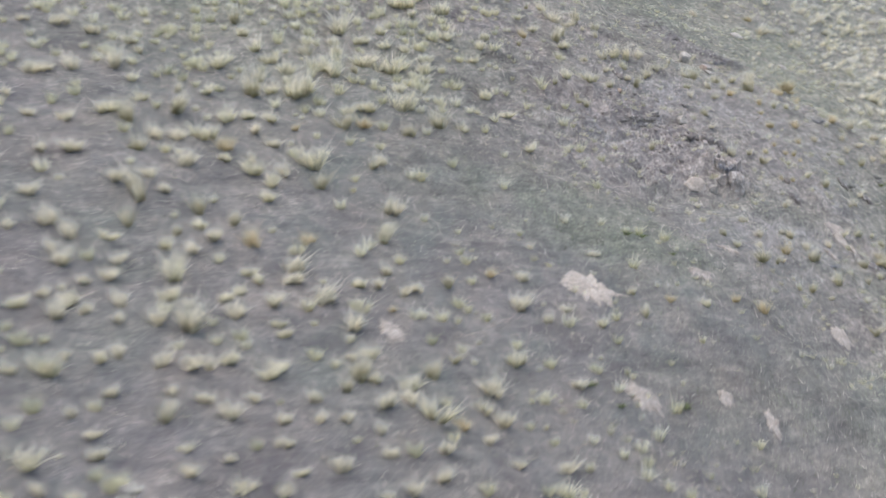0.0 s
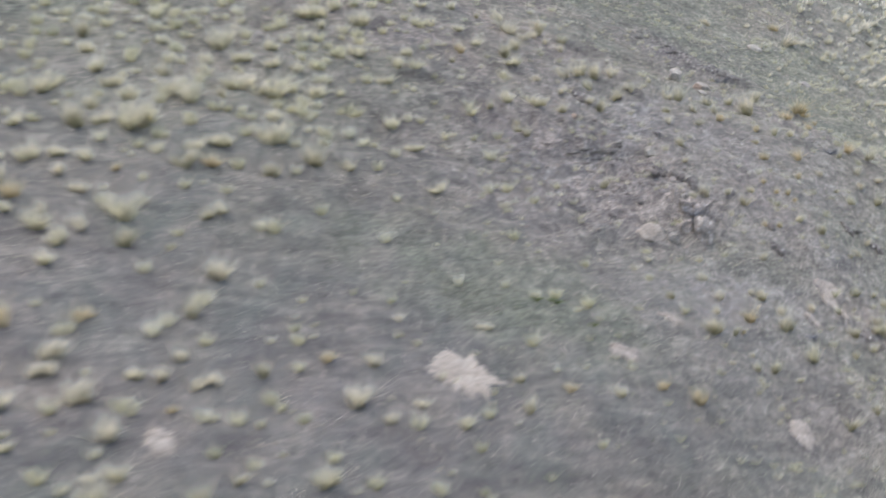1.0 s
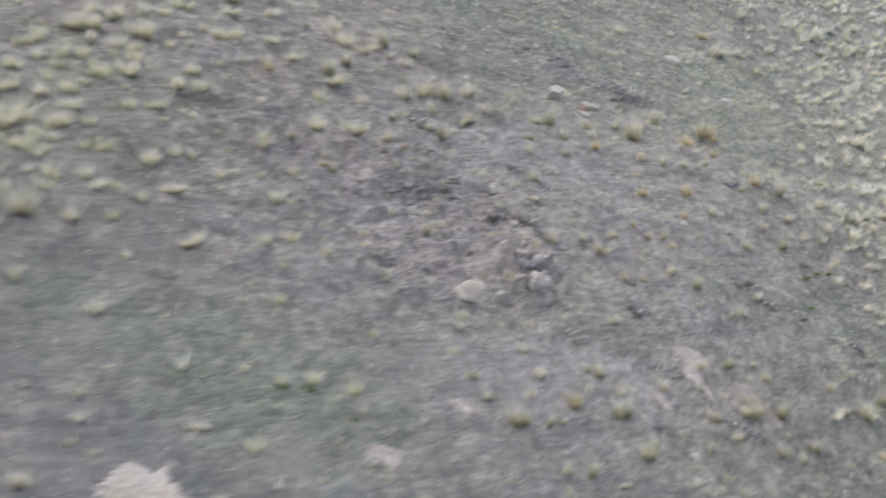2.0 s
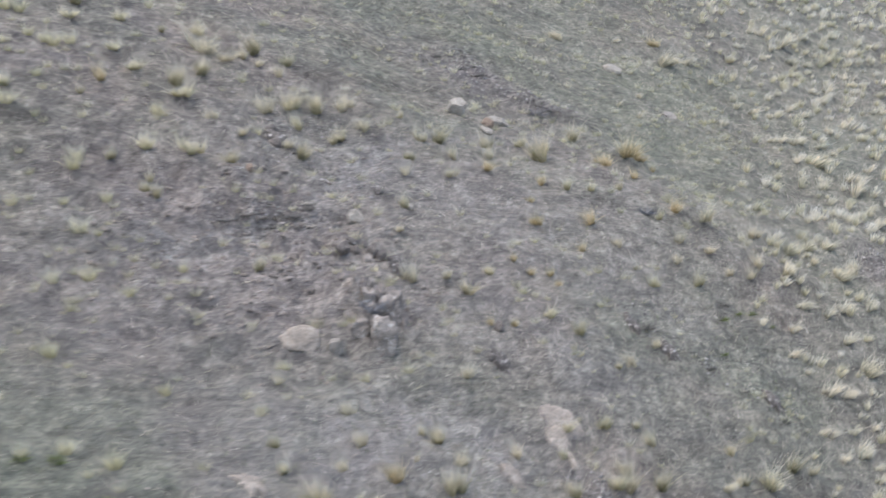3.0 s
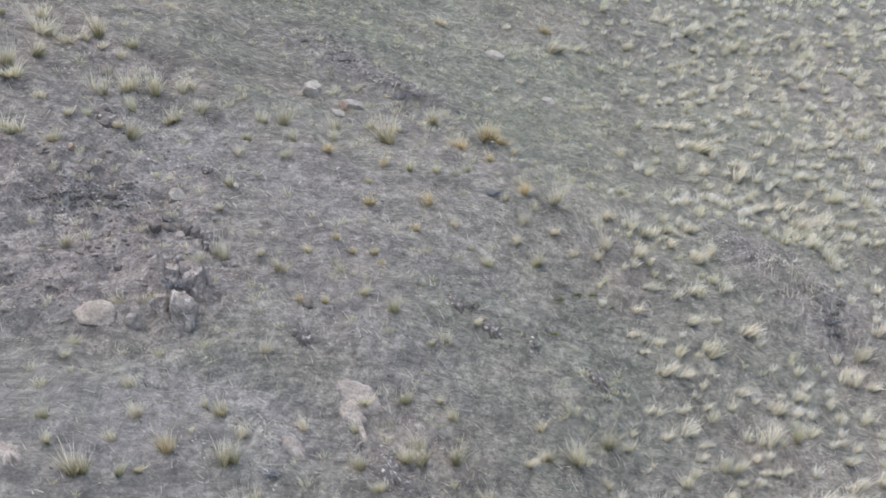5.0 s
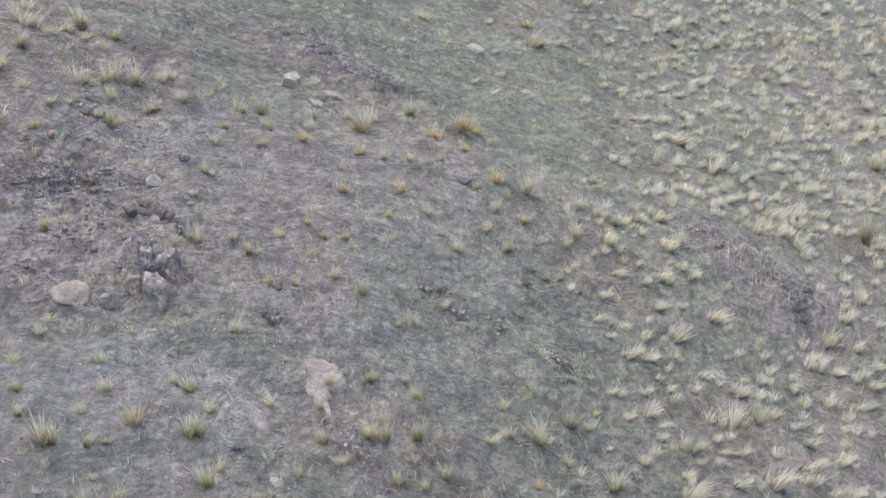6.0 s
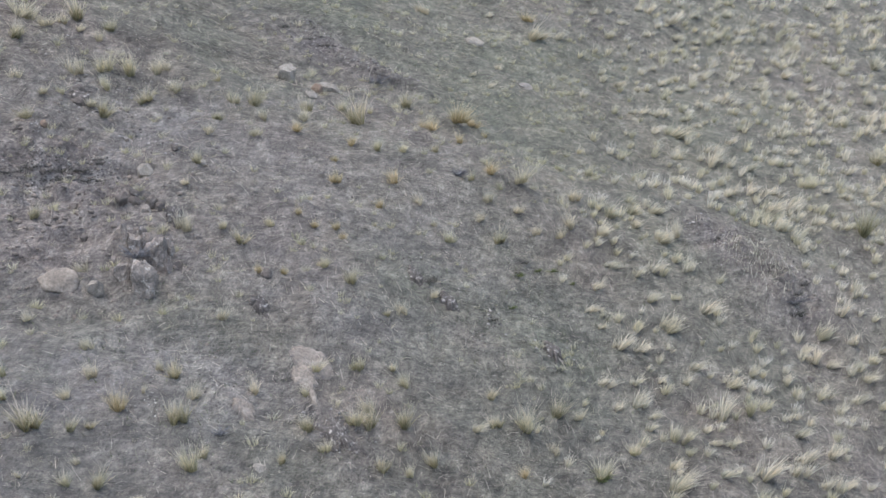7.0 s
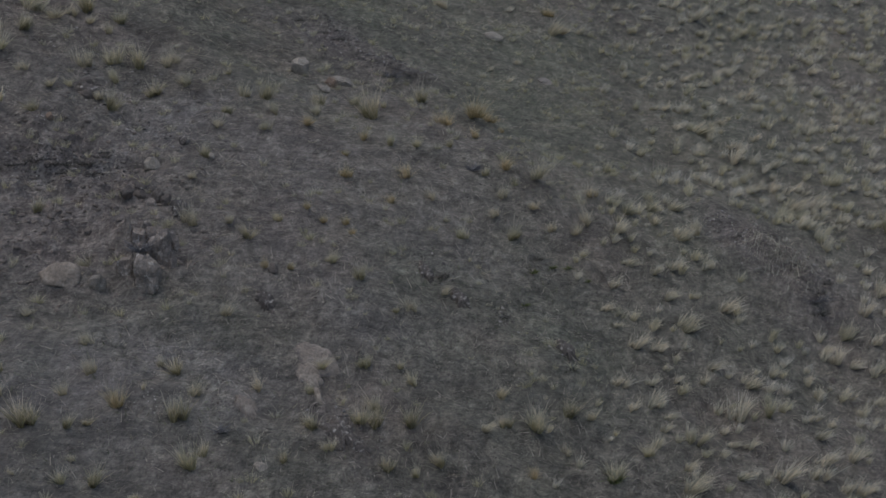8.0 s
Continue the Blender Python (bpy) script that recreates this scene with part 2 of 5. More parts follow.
    tread = ramp_node(n, l, noise_node(n, l, stretched, 2.6, 4, 0.6), [(0.34, (0.76, 0.75, 0.76)), (0.5, (1.0, 1.0, 1.0)), (0.66, (1.18, 1.17, 1.15))])
    colour = mix_node(n, l, 0.8, colour, tread, "MULTIPLY")
    tints = ramp_node(n, l, noise_node(n, l, stretched, 0.75, 4, 0.6), [(0.34, (0.145, 0.158, 0.153)), (0.47, (0.166, 0.16, 0.16)), (0.56, (0.19, 0.179, 0.174)), (0.68, (0.212, 0.19, 0.178))])
    trodden = n.new("ShaderNodeAttribute")
    trodden.attribute_name = "trodden"
    colour = mix_node(n, l, trodden.outputs["Fac"], colour, tints)
    # light and dark bands paint the shading of small terraces into the colour
    step_shading = ramp_node(n, l, noise_node(n, l, lying.outputs["Vector"], 2.0, 4, 0.55), [(0.36, (0.74, 0.735, 0.75)), (0.5, (1.0, 1.0, 1.0)), (0.64, (1.17, 1.16, 1.14))])
    colour = mix_node(n, l, 0.7, colour, step_shading, "MULTIPLY")
    l.new(colour, shader.inputs["Base Color"])
    both = n.new("ShaderNodeMath")
    both.operation = "ADD"
    l.new(grain, both.inputs[0])
    l.new(fine, both.inputs[1])
    bump_node(n, l, shader, both.outputs[0], 0.9, 0.07)
    return m


def stone_material(name, dark, mid, light, lichen=None, scale=6.0, dusted=False):
    m, n, l, shader = material(name, 0.88)
    co = n.new("ShaderNodeTexCoord").outputs["Object"]
    grain = noise_node(n, l, co, scale, 6, 0.7)
    speck = noise_node(n, l, co, scale * 7, 3, 0.7)
    colour = ramp_node(n, l, grain, [(0.3, dark), (0.5, mid), (0.72, light)])
    flecks = ramp_node(n, l, speck, [(0.35, (0.6, 0.6, 0.6)), (0.55, (1, 1, 1)), (0.7, (1.25, 1.25, 1.22))])
    colour = mix_node(n, l, 0.8, colour, flecks, "MULTIPLY")
    if lichen:
        spots = ramp_node(n, l, noise_node(n, l, co, scale * 1.7, 5, 0.7), [(0.57, (0, 0, 0)), (0.63, (0.85, 0.85, 0.85))])
        colour = mix_node(n, l, spots, colour, lichen)
    info = n.new("ShaderNodeObjectInfo")
    tint = ramp_node(n, l, info.outputs["Random"], [(0, (0.85, 0.84, 0.84)), (1, (1.1, 1.08, 1.04))])
    colour = mix_node(n, l, 1.0, colour, tint, "MULTIPLY")
    if dusted:
        rim = n.new("ShaderNodeAttribute")
        rim.attribute_name = "rim"
        worn_in = n.new("ShaderNodeMath")
        worn_in.operation = "MULTIPLY_ADD"
        l.new(noise_node(n, l, co, 7.0, 5, 0.7), worn_in.inputs[0])
        worn_in.inputs[1].default_value = 1.6
        l.new(rim.outputs["Fac"], worn_in.inputs[2])
        creep = n.new("ShaderNodeMath")
        creep.operation = "MULTIPLY_ADD"
        l.new(worn_in.outputs[0], creep.inputs[0])
        creep.inputs[1].default_value, creep.inputs[2].default_value = 0.5, 0.0
        cover = ramp_node(n, l, creep.outputs[0], [(0.70, (0, 0, 0)), (0.82, (0.9, 0.9, 0.9))])
        colour = mix_node(n, l, cover, colour, ramp_node(n, l, grain, [(0.3, (0.13, 0.12, 0.116)), (0.5, (0.215, 0.2, 0.192)), (0.72, (0.33, 0.31, 0.29))]))
    l.new(colour, shader.inputs["Base Color"])
    bump_node(n, l, shader, grain, 0.8, 0.05)
    return m


def blade_material(name, root, middle, tip, islands=False, sheer=0.5, shades=False):
    """Grass blades: colour runs from root to tip, and differs from tuft to tuft and from blade to blade."""
    m, n, l, shader = material(name, 0.75)
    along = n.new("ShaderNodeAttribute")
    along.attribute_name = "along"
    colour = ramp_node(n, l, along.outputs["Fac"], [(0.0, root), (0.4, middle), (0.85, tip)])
    info = n.new("ShaderNodeObjectInfo")
    geo = n.new("ShaderNodeNewGeometry")
    tint = ramp_node(n, l, geo.outputs["Random Per Island"], [(0, (0.6, 0.62, 0.58)), (0.5, (1, 1, 1)), (1, (1.35, 1.3, 1.25))])
    colour = mix_node(n, l, 1.0, colour, tint, "MULTIPLY")
    if not islands:
        whole = ramp_node(n, l, info.outputs["Random"], [(0, (0.85, 0.87, 0.80)), (0.5, (1, 1, 0.96)), (1, (1.08, 1.05, 0.98))])
        colour = mix_node(n, l, 1.0, colour, whole, "MULTIPLY")
    if shades:
        each = n.new("ShaderNodeAttribute")
        each.attribute_name = "shade"
        colour = mix_node(n, l, 1.0, colour, ramp_node(n, l, each.outputs["Fac"], [(0, (0.78, 0.8, 0.74)), (0.35, (0.98, 0.97, 0.9)), (0.7, (1, 1, 1)), (1, (1.06, 1.07, 1.14))]), "MULTIPLY")
    l.new(colour, shader.inputs["Base Color"])
    lit = n.new("ShaderNodeBsdfTranslucent")
    l.new(colour, lit.inputs["Color"])
    both = n.new("ShaderNodeMixShader")
    both.inputs[0].default_value = sheer
    l.new(shader.outputs[0], both.inputs[1])
    l.new(lit.outputs[0], both.inputs[2])
    l.new(both.outputs[0], n["Material Output"].inputs["Surface"])
    return m


SOIL = soil_material()
SANDSTONE = stone_material("buff_sandstone", (0.275, 0.24, 0.205), (0.385, 0.342, 0.298), (0.48, 0.435, 0.385), None, 3.0)
BEDROCK = stone_material("buff_bedrock", (0.25, 0.222, 0.196), (0.345, 0.312, 0.278), (0.43, 0.395, 0.355), None, 3.0, dusted=True)
GREYSTONE = stone_material("grey_lichened_stone", (0.075, 0.07, 0.068), (0.15, 0.14, 0.135), (0.26, 0.245, 0.235), (0.62, 0.605, 0.58), 8.0)
LEDGEROCK = stone_material("pinkish_grey_ledge_rock", (0.19, 0.17, 0.156), (0.34, 0.309, 0.284), (0.46, 0.424, 0.39), (0.60, 0.58, 0.55), 4.0)
PALESTONE = stone_material("pale_stone", (0.25, 0.236, 0.212), (0.385, 0.362, 0.326), (0.49, 0.463, 0.42), None, 6.0)
REDSTONE = stone_material("red_stone", (0.2, 0.152, 0.125), (0.29, 0.232, 0.19), (0.37, 0.305, 0.255), None, 6.0)
BROWNSTONE = stone_material("brown_stone", (0.11, 0.10, 0.094), (0.195, 0.178, 0.166), (0.29, 0.266, 0.248), None, 6.0)
WHITESTONE = stone_material("white_pebble", (0.55, 0.54, 0.52), (0.7, 0.69, 0.67), (0.8, 0.79, 0.77), None, 9.0)
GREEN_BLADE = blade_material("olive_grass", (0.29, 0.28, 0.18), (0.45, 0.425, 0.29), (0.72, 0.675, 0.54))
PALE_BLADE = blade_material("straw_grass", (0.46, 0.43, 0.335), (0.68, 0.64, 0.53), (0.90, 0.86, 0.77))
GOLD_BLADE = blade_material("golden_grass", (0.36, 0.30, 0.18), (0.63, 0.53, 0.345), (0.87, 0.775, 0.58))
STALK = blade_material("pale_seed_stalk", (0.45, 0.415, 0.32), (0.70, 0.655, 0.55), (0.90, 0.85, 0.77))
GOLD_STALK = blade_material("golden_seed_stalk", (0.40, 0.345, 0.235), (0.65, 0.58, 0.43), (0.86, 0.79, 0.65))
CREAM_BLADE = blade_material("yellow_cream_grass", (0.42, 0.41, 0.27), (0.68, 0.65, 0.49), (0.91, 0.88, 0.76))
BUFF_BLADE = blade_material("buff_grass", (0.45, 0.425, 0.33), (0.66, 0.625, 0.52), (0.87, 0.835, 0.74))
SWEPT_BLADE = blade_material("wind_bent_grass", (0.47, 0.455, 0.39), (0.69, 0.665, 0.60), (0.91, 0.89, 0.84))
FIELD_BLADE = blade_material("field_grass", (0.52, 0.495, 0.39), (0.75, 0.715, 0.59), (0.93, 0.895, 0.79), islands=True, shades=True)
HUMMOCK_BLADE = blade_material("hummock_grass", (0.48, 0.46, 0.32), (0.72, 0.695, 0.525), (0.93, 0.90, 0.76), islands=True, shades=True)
CRACK_SHADE = stone_material("crack_shade", (0.12, 0.11, 0.104), (0.205, 0.19, 0.18), (0.30, 0.28, 0.264), None, 8.0)
HERB_GREEN = blade_material("green_herb", (0.09, 0.115, 0.055), (0.175, 0.21, 0.10), (0.29, 0.33, 0.19))
DRY_ROOT = stone_material("dry_root", (0.30, 0.28, 0.25), (0.45, 0.425, 0.385), (0.58, 0.555, 0.51), None, 16.0)
LITTER_BLADE = blade_material("dry_litter", (0.25, 0.23, 0.205), (0.40, 0.372, 0.335), (0.62, 0.583, 0.525), islands=True)
HERB_BLADE = blade_material("low_herb", (0.10, 0.115, 0.075), (0.17, 0.19, 0.125), (0.26, 0.285, 0.20), islands=True)
SHRUB_BLADE = blade_material("dark_shrub", (0.075, 0.071, 0.07), (0.15, 0.144, 0.142), (0.36, 0.352, 0.345), sheer=0.2)
TWIG = stone_material("dead_twig", (0.11, 0.112, 0.128), (0.23, 0.237, 0.26), (0.44, 0.448, 0.475), None, 20.0)


# ---- the ground: one sheet to the horizon ----
def ground_line(a, b, step, reach, low, high):
    """Grid lines: even steps from a to b, finer ones from low to high, growing ones out to the horizon."""
    core = np.arange(a, b + step / 2, step)
    grow = step * np.cumsum(1.22 ** np.arange(1, 60))
    grow = grow[grow < reach]
    fine = np.arange(low, high, 0.06)
    return np.r_[a - grow[::-1], core[core < low - 0.03], fine, core[core > fine[-1] + 0.03], b + grow]


def link_mesh(name, verts, faces, mat, along=None, shade=None):
    me = bpy.data.meshes.new(name)
    verts, faces = np.asarray(verts, np.float32), np.asarray(faces, np.int32)
    k = faces.shape[1]
    me.vertices.add(len(verts))
    me.vertices.foreach_set("co", verts.ravel())
    me.loops.add(faces.size)
    me.loops.foreach_set("vertex_index", faces.ravel())
    me.polygons.add(len(faces))
    me.polygons.foreach_set("loop_start", np.arange(0, faces.size, k, dtype=np.int32))
    if along is not None:
        me.attributes.new("along", "FLOAT", "POINT").data.foreach_set("value", np.asarray(along, np.float32))
    if shade is not None:
        me.attributes.new("shade", "FLOAT", "POINT").data.foreach_set("value", np.asarray(shade, np.float32))
    me.update(calc_edges=True)
    me.materials.append(mat)
    return me


gx, gy = ground_line(-27.0, 18.0, 0.135, 2600, -9.2, -4.6), ground_line(-19.0, 42.0, 0.135, 2600, 3.2, 9.0)
GX, GY = np.meshgrid(gx, gy)
GZ = terrain(GX, GY)
nx_, ny_ = len(gx), len(gy)
idx = np.arange(nx_ * ny_).reshape(ny_, nx_)
quads = np.stack([idx[:-1, :-1], idx[:-1, 1:], idx[1:, 1:], idx[1:, :-1]], -1).reshape(-1, 4)
ground_mesh = link_mesh("ground", np.stack([GX, GY, GZ], -1).reshape(-1, 3), quads, SOIL)
ground_mesh.attributes.new("verdure", "FLOAT", "POINT").data.foreach_set("value", verdure(GX, GY).ravel().astype(np.float32))
ground_mesh.attributes.new("bare", "FLOAT", "POINT").data.foreach_set("value", np.clip(0.75 * rubble(GX, GY) + (0.55 * blob(GX, GY, -1.0, 11.5, 2.2, 2.2) + 0.4 * blob(GX, GY, -5.0, 8.5, 1.8, 1.5) + 0.4 * blob(GX, GY, -8.5, -3.5, 1.0, 0.6) + 0.45 * blob(GX, GY, -6.2, -2.0, 1.2, 0.7) + 0.4 * blob(GX, GY, -3.6, -0.2, 1.0, 0.6) + 0.35 * blob(GX, GY, -8.6, 3.4, 2.2, 1.6)) * (0.4 + value_noise(GX, GY, 0.9, 51)), 0, 0.85).ravel().astype(np.float32))
ground_mesh.attributes.new("raw_shade", "FLOAT", "POINT").data.foreach_set("value", raw_earth_and_shade(GX, GY).ravel().astype(np.float32))
ground_mesh.attributes.new("trodden", "FLOAT", "POINT").data.foreach_set("value", trodden(GX, GY).ravel().astype(np.float32))
ground_mesh.attributes.new("mat", "FLOAT", "POINT").data.foreach_set("value", grass_felt(GX, GY).ravel().astype(np.float32))
ground_mesh.attributes.new("sward", "FLOAT", "POINT").data.foreach_set("value", (sward(GX, GY) * (1 - rubble(GX, GY))).ravel().astype(np.float32))
ground_mesh.polygons.foreach_set("use_smooth", np.ones(len(quads), bool))
ground = tagged(new("ground", ground_mesh), "bare grey-brown steppe hillside of trampled soil and thin grass", "hillside", kind="structure")


# ---- grass ----
def blades(rng, count, root_radius, height, splay, width, sweep=0.0, droop=0.5, segments=2):
    """Vertices, triangles and root-to-tip values of a clump of curved tapered blades."""
    ang = rng.uniform(0, 2 * np.pi, count)
    rad = root_radius * np.sqrt(rng.uniform(0, 1, count))
    root = np.stack([rad * np.cos(ang), rad * np.sin(ang), np.full(count, -0.04)], -1)
    lean = ang + rng.normal(0, 0.7, count)
    out = np.abs(rng.normal(0, splay, count)) + 0.15 * splay
    length = height * rng.uniform(0.5, 1.05, count) * np.where(rng.uniform(0, 1, count) < 0.15, 1.35, 1.0)
    way = np.stack([np.cos(lean) * out + sweep * rng.uniform(0.5, 1.3, count), np.sin(lean) * out, np.ones(count)], -1)
    way /= np.linalg.norm(way, axis=1, keepdims=True)
    side = np.cross(way, rng.normal(0, 1, (count, 3)))
    side /= np.linalg.norm(side, axis=1, keepdims=True)
    flat = way * [1, 1, 0]
    pts, vals = [], []
    for s in range(segments + 1):
        f = s / segments
        p = root + way * (length * f)[:, None] + (flat * [1, 1, 0] + [0, 0, -0.35]) * (droop * length * f * f)[:, None]
        if s < segments:
            w = width * (1 - 0.6 * f) / 2
            pts += [p - side * w, p + side * w]
            vals += [np.full(count, f)] * 2
        else:
            pts.append(p)
            vals.append(np.full(count, 1.0))
    k = len(pts)
    verts = np.stack(pts, 1).reshape(-1, 3)
    along = np.stack(vals, 1).ravel()
    base = (np.arange(count) * k)[:, None]
    tris = []
    for s in range(segments):
        a = 2 * s
        if s < segments - 1:
            tris += [[a, a + 1, a + 3], [a, a + 3, a + 2]]
        else:
            tris.append([a, a + 1, a + 2])
    faces = np.concatenate([base + np.array(t)[None] for t in tris])
    return verts, faces, along


def tuft_meshes(leaf, stalk, variants, seed, leaves, stalks, radius, height, splay, sweep=0.0, broad=1.0):
    """Pairs of meshes for tufts one metre wide, each grown from several uneven sprays: the leaf bunch and the longer, finer seed stalks."""
    made = []
    for v in range(variants):
        rng = np.random.default_rng(seed + v)
        sprays = int(rng.integers(3, 7))
        layers = []
        for count, tall, wide, thick, droop in ((leaves, 0.85, 1.0, 0.028, 0.5), (stalks, 1.1, 0.85, 0.021, 0.38)):
            vs, fs, al, n = [], [], [], 0
            grow = np.random.default_rng(seed * 7 + v)
            for _ in range(sprays):
                spot = grow.normal(0, radius * 0.75, 2)
                lean = grow.normal(0, 0.3, 2)
                rise = grow.uniform(0.5, 1.1)
                verts, faces, along = blades(rng, count // sprays, radius * grow.uniform(0.25, 0.6), height * tall * rise, splay * wide, thick * broad, sweep, droop)
                verts = verts + np.r_[spot, 0]
                verts[:, :2] += lean * np.maximum(verts[:, 2:], 0)
                vs.append(verts)
                fs.append(faces + n)
                al.append(along)
                n += len(verts)
            layers.append((np.concatenate(vs), np.concatenate(fs), np.concatenate(al)))
        leafy, fine = layers
        made.append((link_mesh("foliage", leafy[0], leafy[1], leaf, leafy[2]), link_mesh("plume", fine[0], fine[1], stalk, fine[2]), leafy, fine))
    return made


KINDS = {
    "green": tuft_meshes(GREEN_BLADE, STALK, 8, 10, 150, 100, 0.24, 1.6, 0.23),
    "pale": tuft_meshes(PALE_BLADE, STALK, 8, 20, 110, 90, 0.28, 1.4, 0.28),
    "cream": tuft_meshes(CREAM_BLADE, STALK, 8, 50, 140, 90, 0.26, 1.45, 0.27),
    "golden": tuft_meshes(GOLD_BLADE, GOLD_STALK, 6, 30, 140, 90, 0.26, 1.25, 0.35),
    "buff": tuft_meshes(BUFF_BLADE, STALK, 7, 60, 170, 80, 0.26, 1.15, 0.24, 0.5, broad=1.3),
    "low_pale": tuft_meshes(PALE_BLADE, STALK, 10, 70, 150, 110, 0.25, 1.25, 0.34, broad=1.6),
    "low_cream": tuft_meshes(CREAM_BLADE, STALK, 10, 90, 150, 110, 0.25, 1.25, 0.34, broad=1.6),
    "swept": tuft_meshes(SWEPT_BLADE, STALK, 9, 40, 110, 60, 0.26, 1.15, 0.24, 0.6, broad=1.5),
}
LABELS = {
    "green": "olive-green bunch grass tuft with straw tips on bare soil",
    "pale": "pale straw-coloured dry bunch grass tuft on bare soil",
    "cream": "yellow-cream bunch grass tuft with green heart on bare soil",
    "golden": "golden-brown dry bunch grass tuft on the slope",
    "buff": "large buff grass tuft leaning with the wind",
    "swept": "pale feathery grass tuft bent over by the wind",
}
OLIVE_A = [
    (-6.97, 0.73, 0.21), (-6.84, 0.20, 0.23), (-6.23, -0.31, 0.46), (-5.75, -0.00, 0.19), (-5.56, -1.10, 0.23),
    (-5.51, 0.22, 0.16), (-5.18, -0.92, 0.29), (-4.28, 1.02, 0.40), (-3.95, 0.17, 0.40), (-3.83, 0.47, 0.21),
    (-2.63, 1.07, 0.18), (-1.99, 1.76, 0.21), (-1.06, 1.96, 0.25), (-7.60, 5.27, 0.23), (-4.50, 2.16, 0.34),
    (-3.87, 5.99, 0.28), (-2.42, 2.92, 0.18), (-2.32, 3.61, 0.20), (-2.31, 2.10, 0.27), (-1.62, 4.12, 0.35),
    (-1.62, 2.66, 0.33), (-1.33, 2.80, 0.29), (-1.33, 3.22, 0.26), (-1.14, 5.80, 0.19), (-0.98, 4.54, 0.19),
    (-0.74, 3.18, 0.36), (-0.74, 4.32, 0.23), (-0.63, 2.07, 0.21), (-0.21, 2.56, 0.25), (0.85, 5.11, 0.23),
    (0.93, 4.35, 0.29), (1.48, 4.71, 0.47),
]
OLIVE_B = [
    (2.13, 5.56, 0.28), (2.87, 4.16, 0.35), (3.60, 5.35, 0.28), (-8.23, 7.55, 0.27), (-7.88, 8.95, 0.26),
    (-7.16, 9.84, 0.33), (-7.01, 8.90, 0.30), (-6.37, 9.96, 0.36), (-5.02, 8.22, 0.30), (-3.43, 6.95, 0.22),
    (-2.36, 6.26, 0.28), (-1.81, 6.09, 0.26), (0.08, 9.19, 0.29), (6.35, 8.17, 0.41), (-9.35, 11.94, 0.38),
    (-9.14, 10.30, 0.36), (-8.18, 12.04, 0.38), (-7.53, 12.05, 0.30), (-7.33, 10.44, 0.36), (-6.78, 10.71, 0.39),
    (-5.08, 11.66, 0.15), (-4.89, 10.28, 0.24), (-4.27, 11.54, 0.33), (-3.16, 12.44, 0.31), (-2.46, 12.88, 0.29),
    (-1.98, 12.30, 0.44), (-1.79, 13.24, 0.21), (-1.54, 11.23, 0.23), (-0.99, 11.53, 0.25), (-0.23, 12.24, 0.21),
    (0.54, 11.65, 0.20), (1.15, 10.06, 0.35),
]
OLIVE_C = [
    (-1.01, 15.02, 0.33), (11.48, 18.47, 0.63), (13.18, 23.58, 0.52),
]
STRAW_A = [
    (-6.19, -1.37, 0.13), (-5.99, 0.65, 0.16), (-5.71, 1.41, 0.24), (-5.55, -0.60, 0.14), (-4.91, 1.32, 0.11),
    (-4.20, 1.82, 0.24), (-7.06, 2.65, 0.23), (-6.52, 4.43, 0.22), (-5.96, 2.06, 0.22), (-4.91, 5.92, 0.32),
    (-4.76, 2.16, 0.19), (-3.99, 3.93, 0.20), (-3.23, 2.43, 0.23), (2.04, 4.53, 0.27), (2.52, 5.67, 0.26),
    (-8.74, 8.68, 0.27), (-8.17, 8.46, 0.23), (-7.84, 9.95, 0.36), (-7.34, 9.00, 0.26), (-5.15, 7.22, 0.20),
    (-4.92, 9.61, 0.31), (-4.30, 6.24, 0.22), (-4.07, 9.95, 0.27), (-0.83, 6.04, 0.28), (-0.58, 9.98, 0.20),
    (-0.29, 7.06, 0.23), (-0.26, 9.46, 0.14), (-9.04, 11.15, 0.54), (-8.78, 11.15, 0.34), (-8.46, 11.51, 0.27),
    (-8.06, 11.60, 0.30), (-7.65, 11.51, 0.22),
]
STRAW_B = [
    (-6.34, 11.03, 0.32), (-6.17, 11.31, 0.30), (-5.85, 10.73, 0.32), (-4.64, 11.17, 0.40), (-3.92, 10.85, 0.30),
    (-3.18, 11.60, 0.30), (0.76, 10.37, 0.25), (0.91, 11.14, 0.23), (1.58, 11.30, 0.28), (1.66, 12.44, 0.45),
    (2.05, 11.06, 0.23), (2.55, 11.33, 0.26), (2.85, 11.79, 0.34), (3.07, 13.24, 0.32), (5.53, 13.67, 0.36),
    (-0.76, 22.10, 0.39), (-0.56, 22.37, 0.33),
]
GOLDEN = [
    (-5.20, 0.84, 0.29), (-3.47, 5.46, 0.17), (-3.10, 5.68, 0.15), (1.40, 3.26, 0.26), (-2.92, 7.53, 0.18),
    (-2.65, 7.37, 0.18), (-2.37, 9.50, 0.29), (-2.21, 7.74, 0.16), (-2.10, 7.48, 0.16), (-1.37, 9.29, 0.24),
    (-3.30, 10.82, 0.32), (-2.38, 10.16, 0.17), (-2.11, 11.12, 0.25), (-1.07, 10.20, 0.44), (-0.40, 13.72, 0.46),
    (0.37, 13.73, 0.27), (0.98, 12.32, 0.39), (0.19, 14.74, 0.55), (0.64, 15.22, 0.31), (0.99, 15.12, 0.22),
    (2.50, 24.36, 0.47),
]
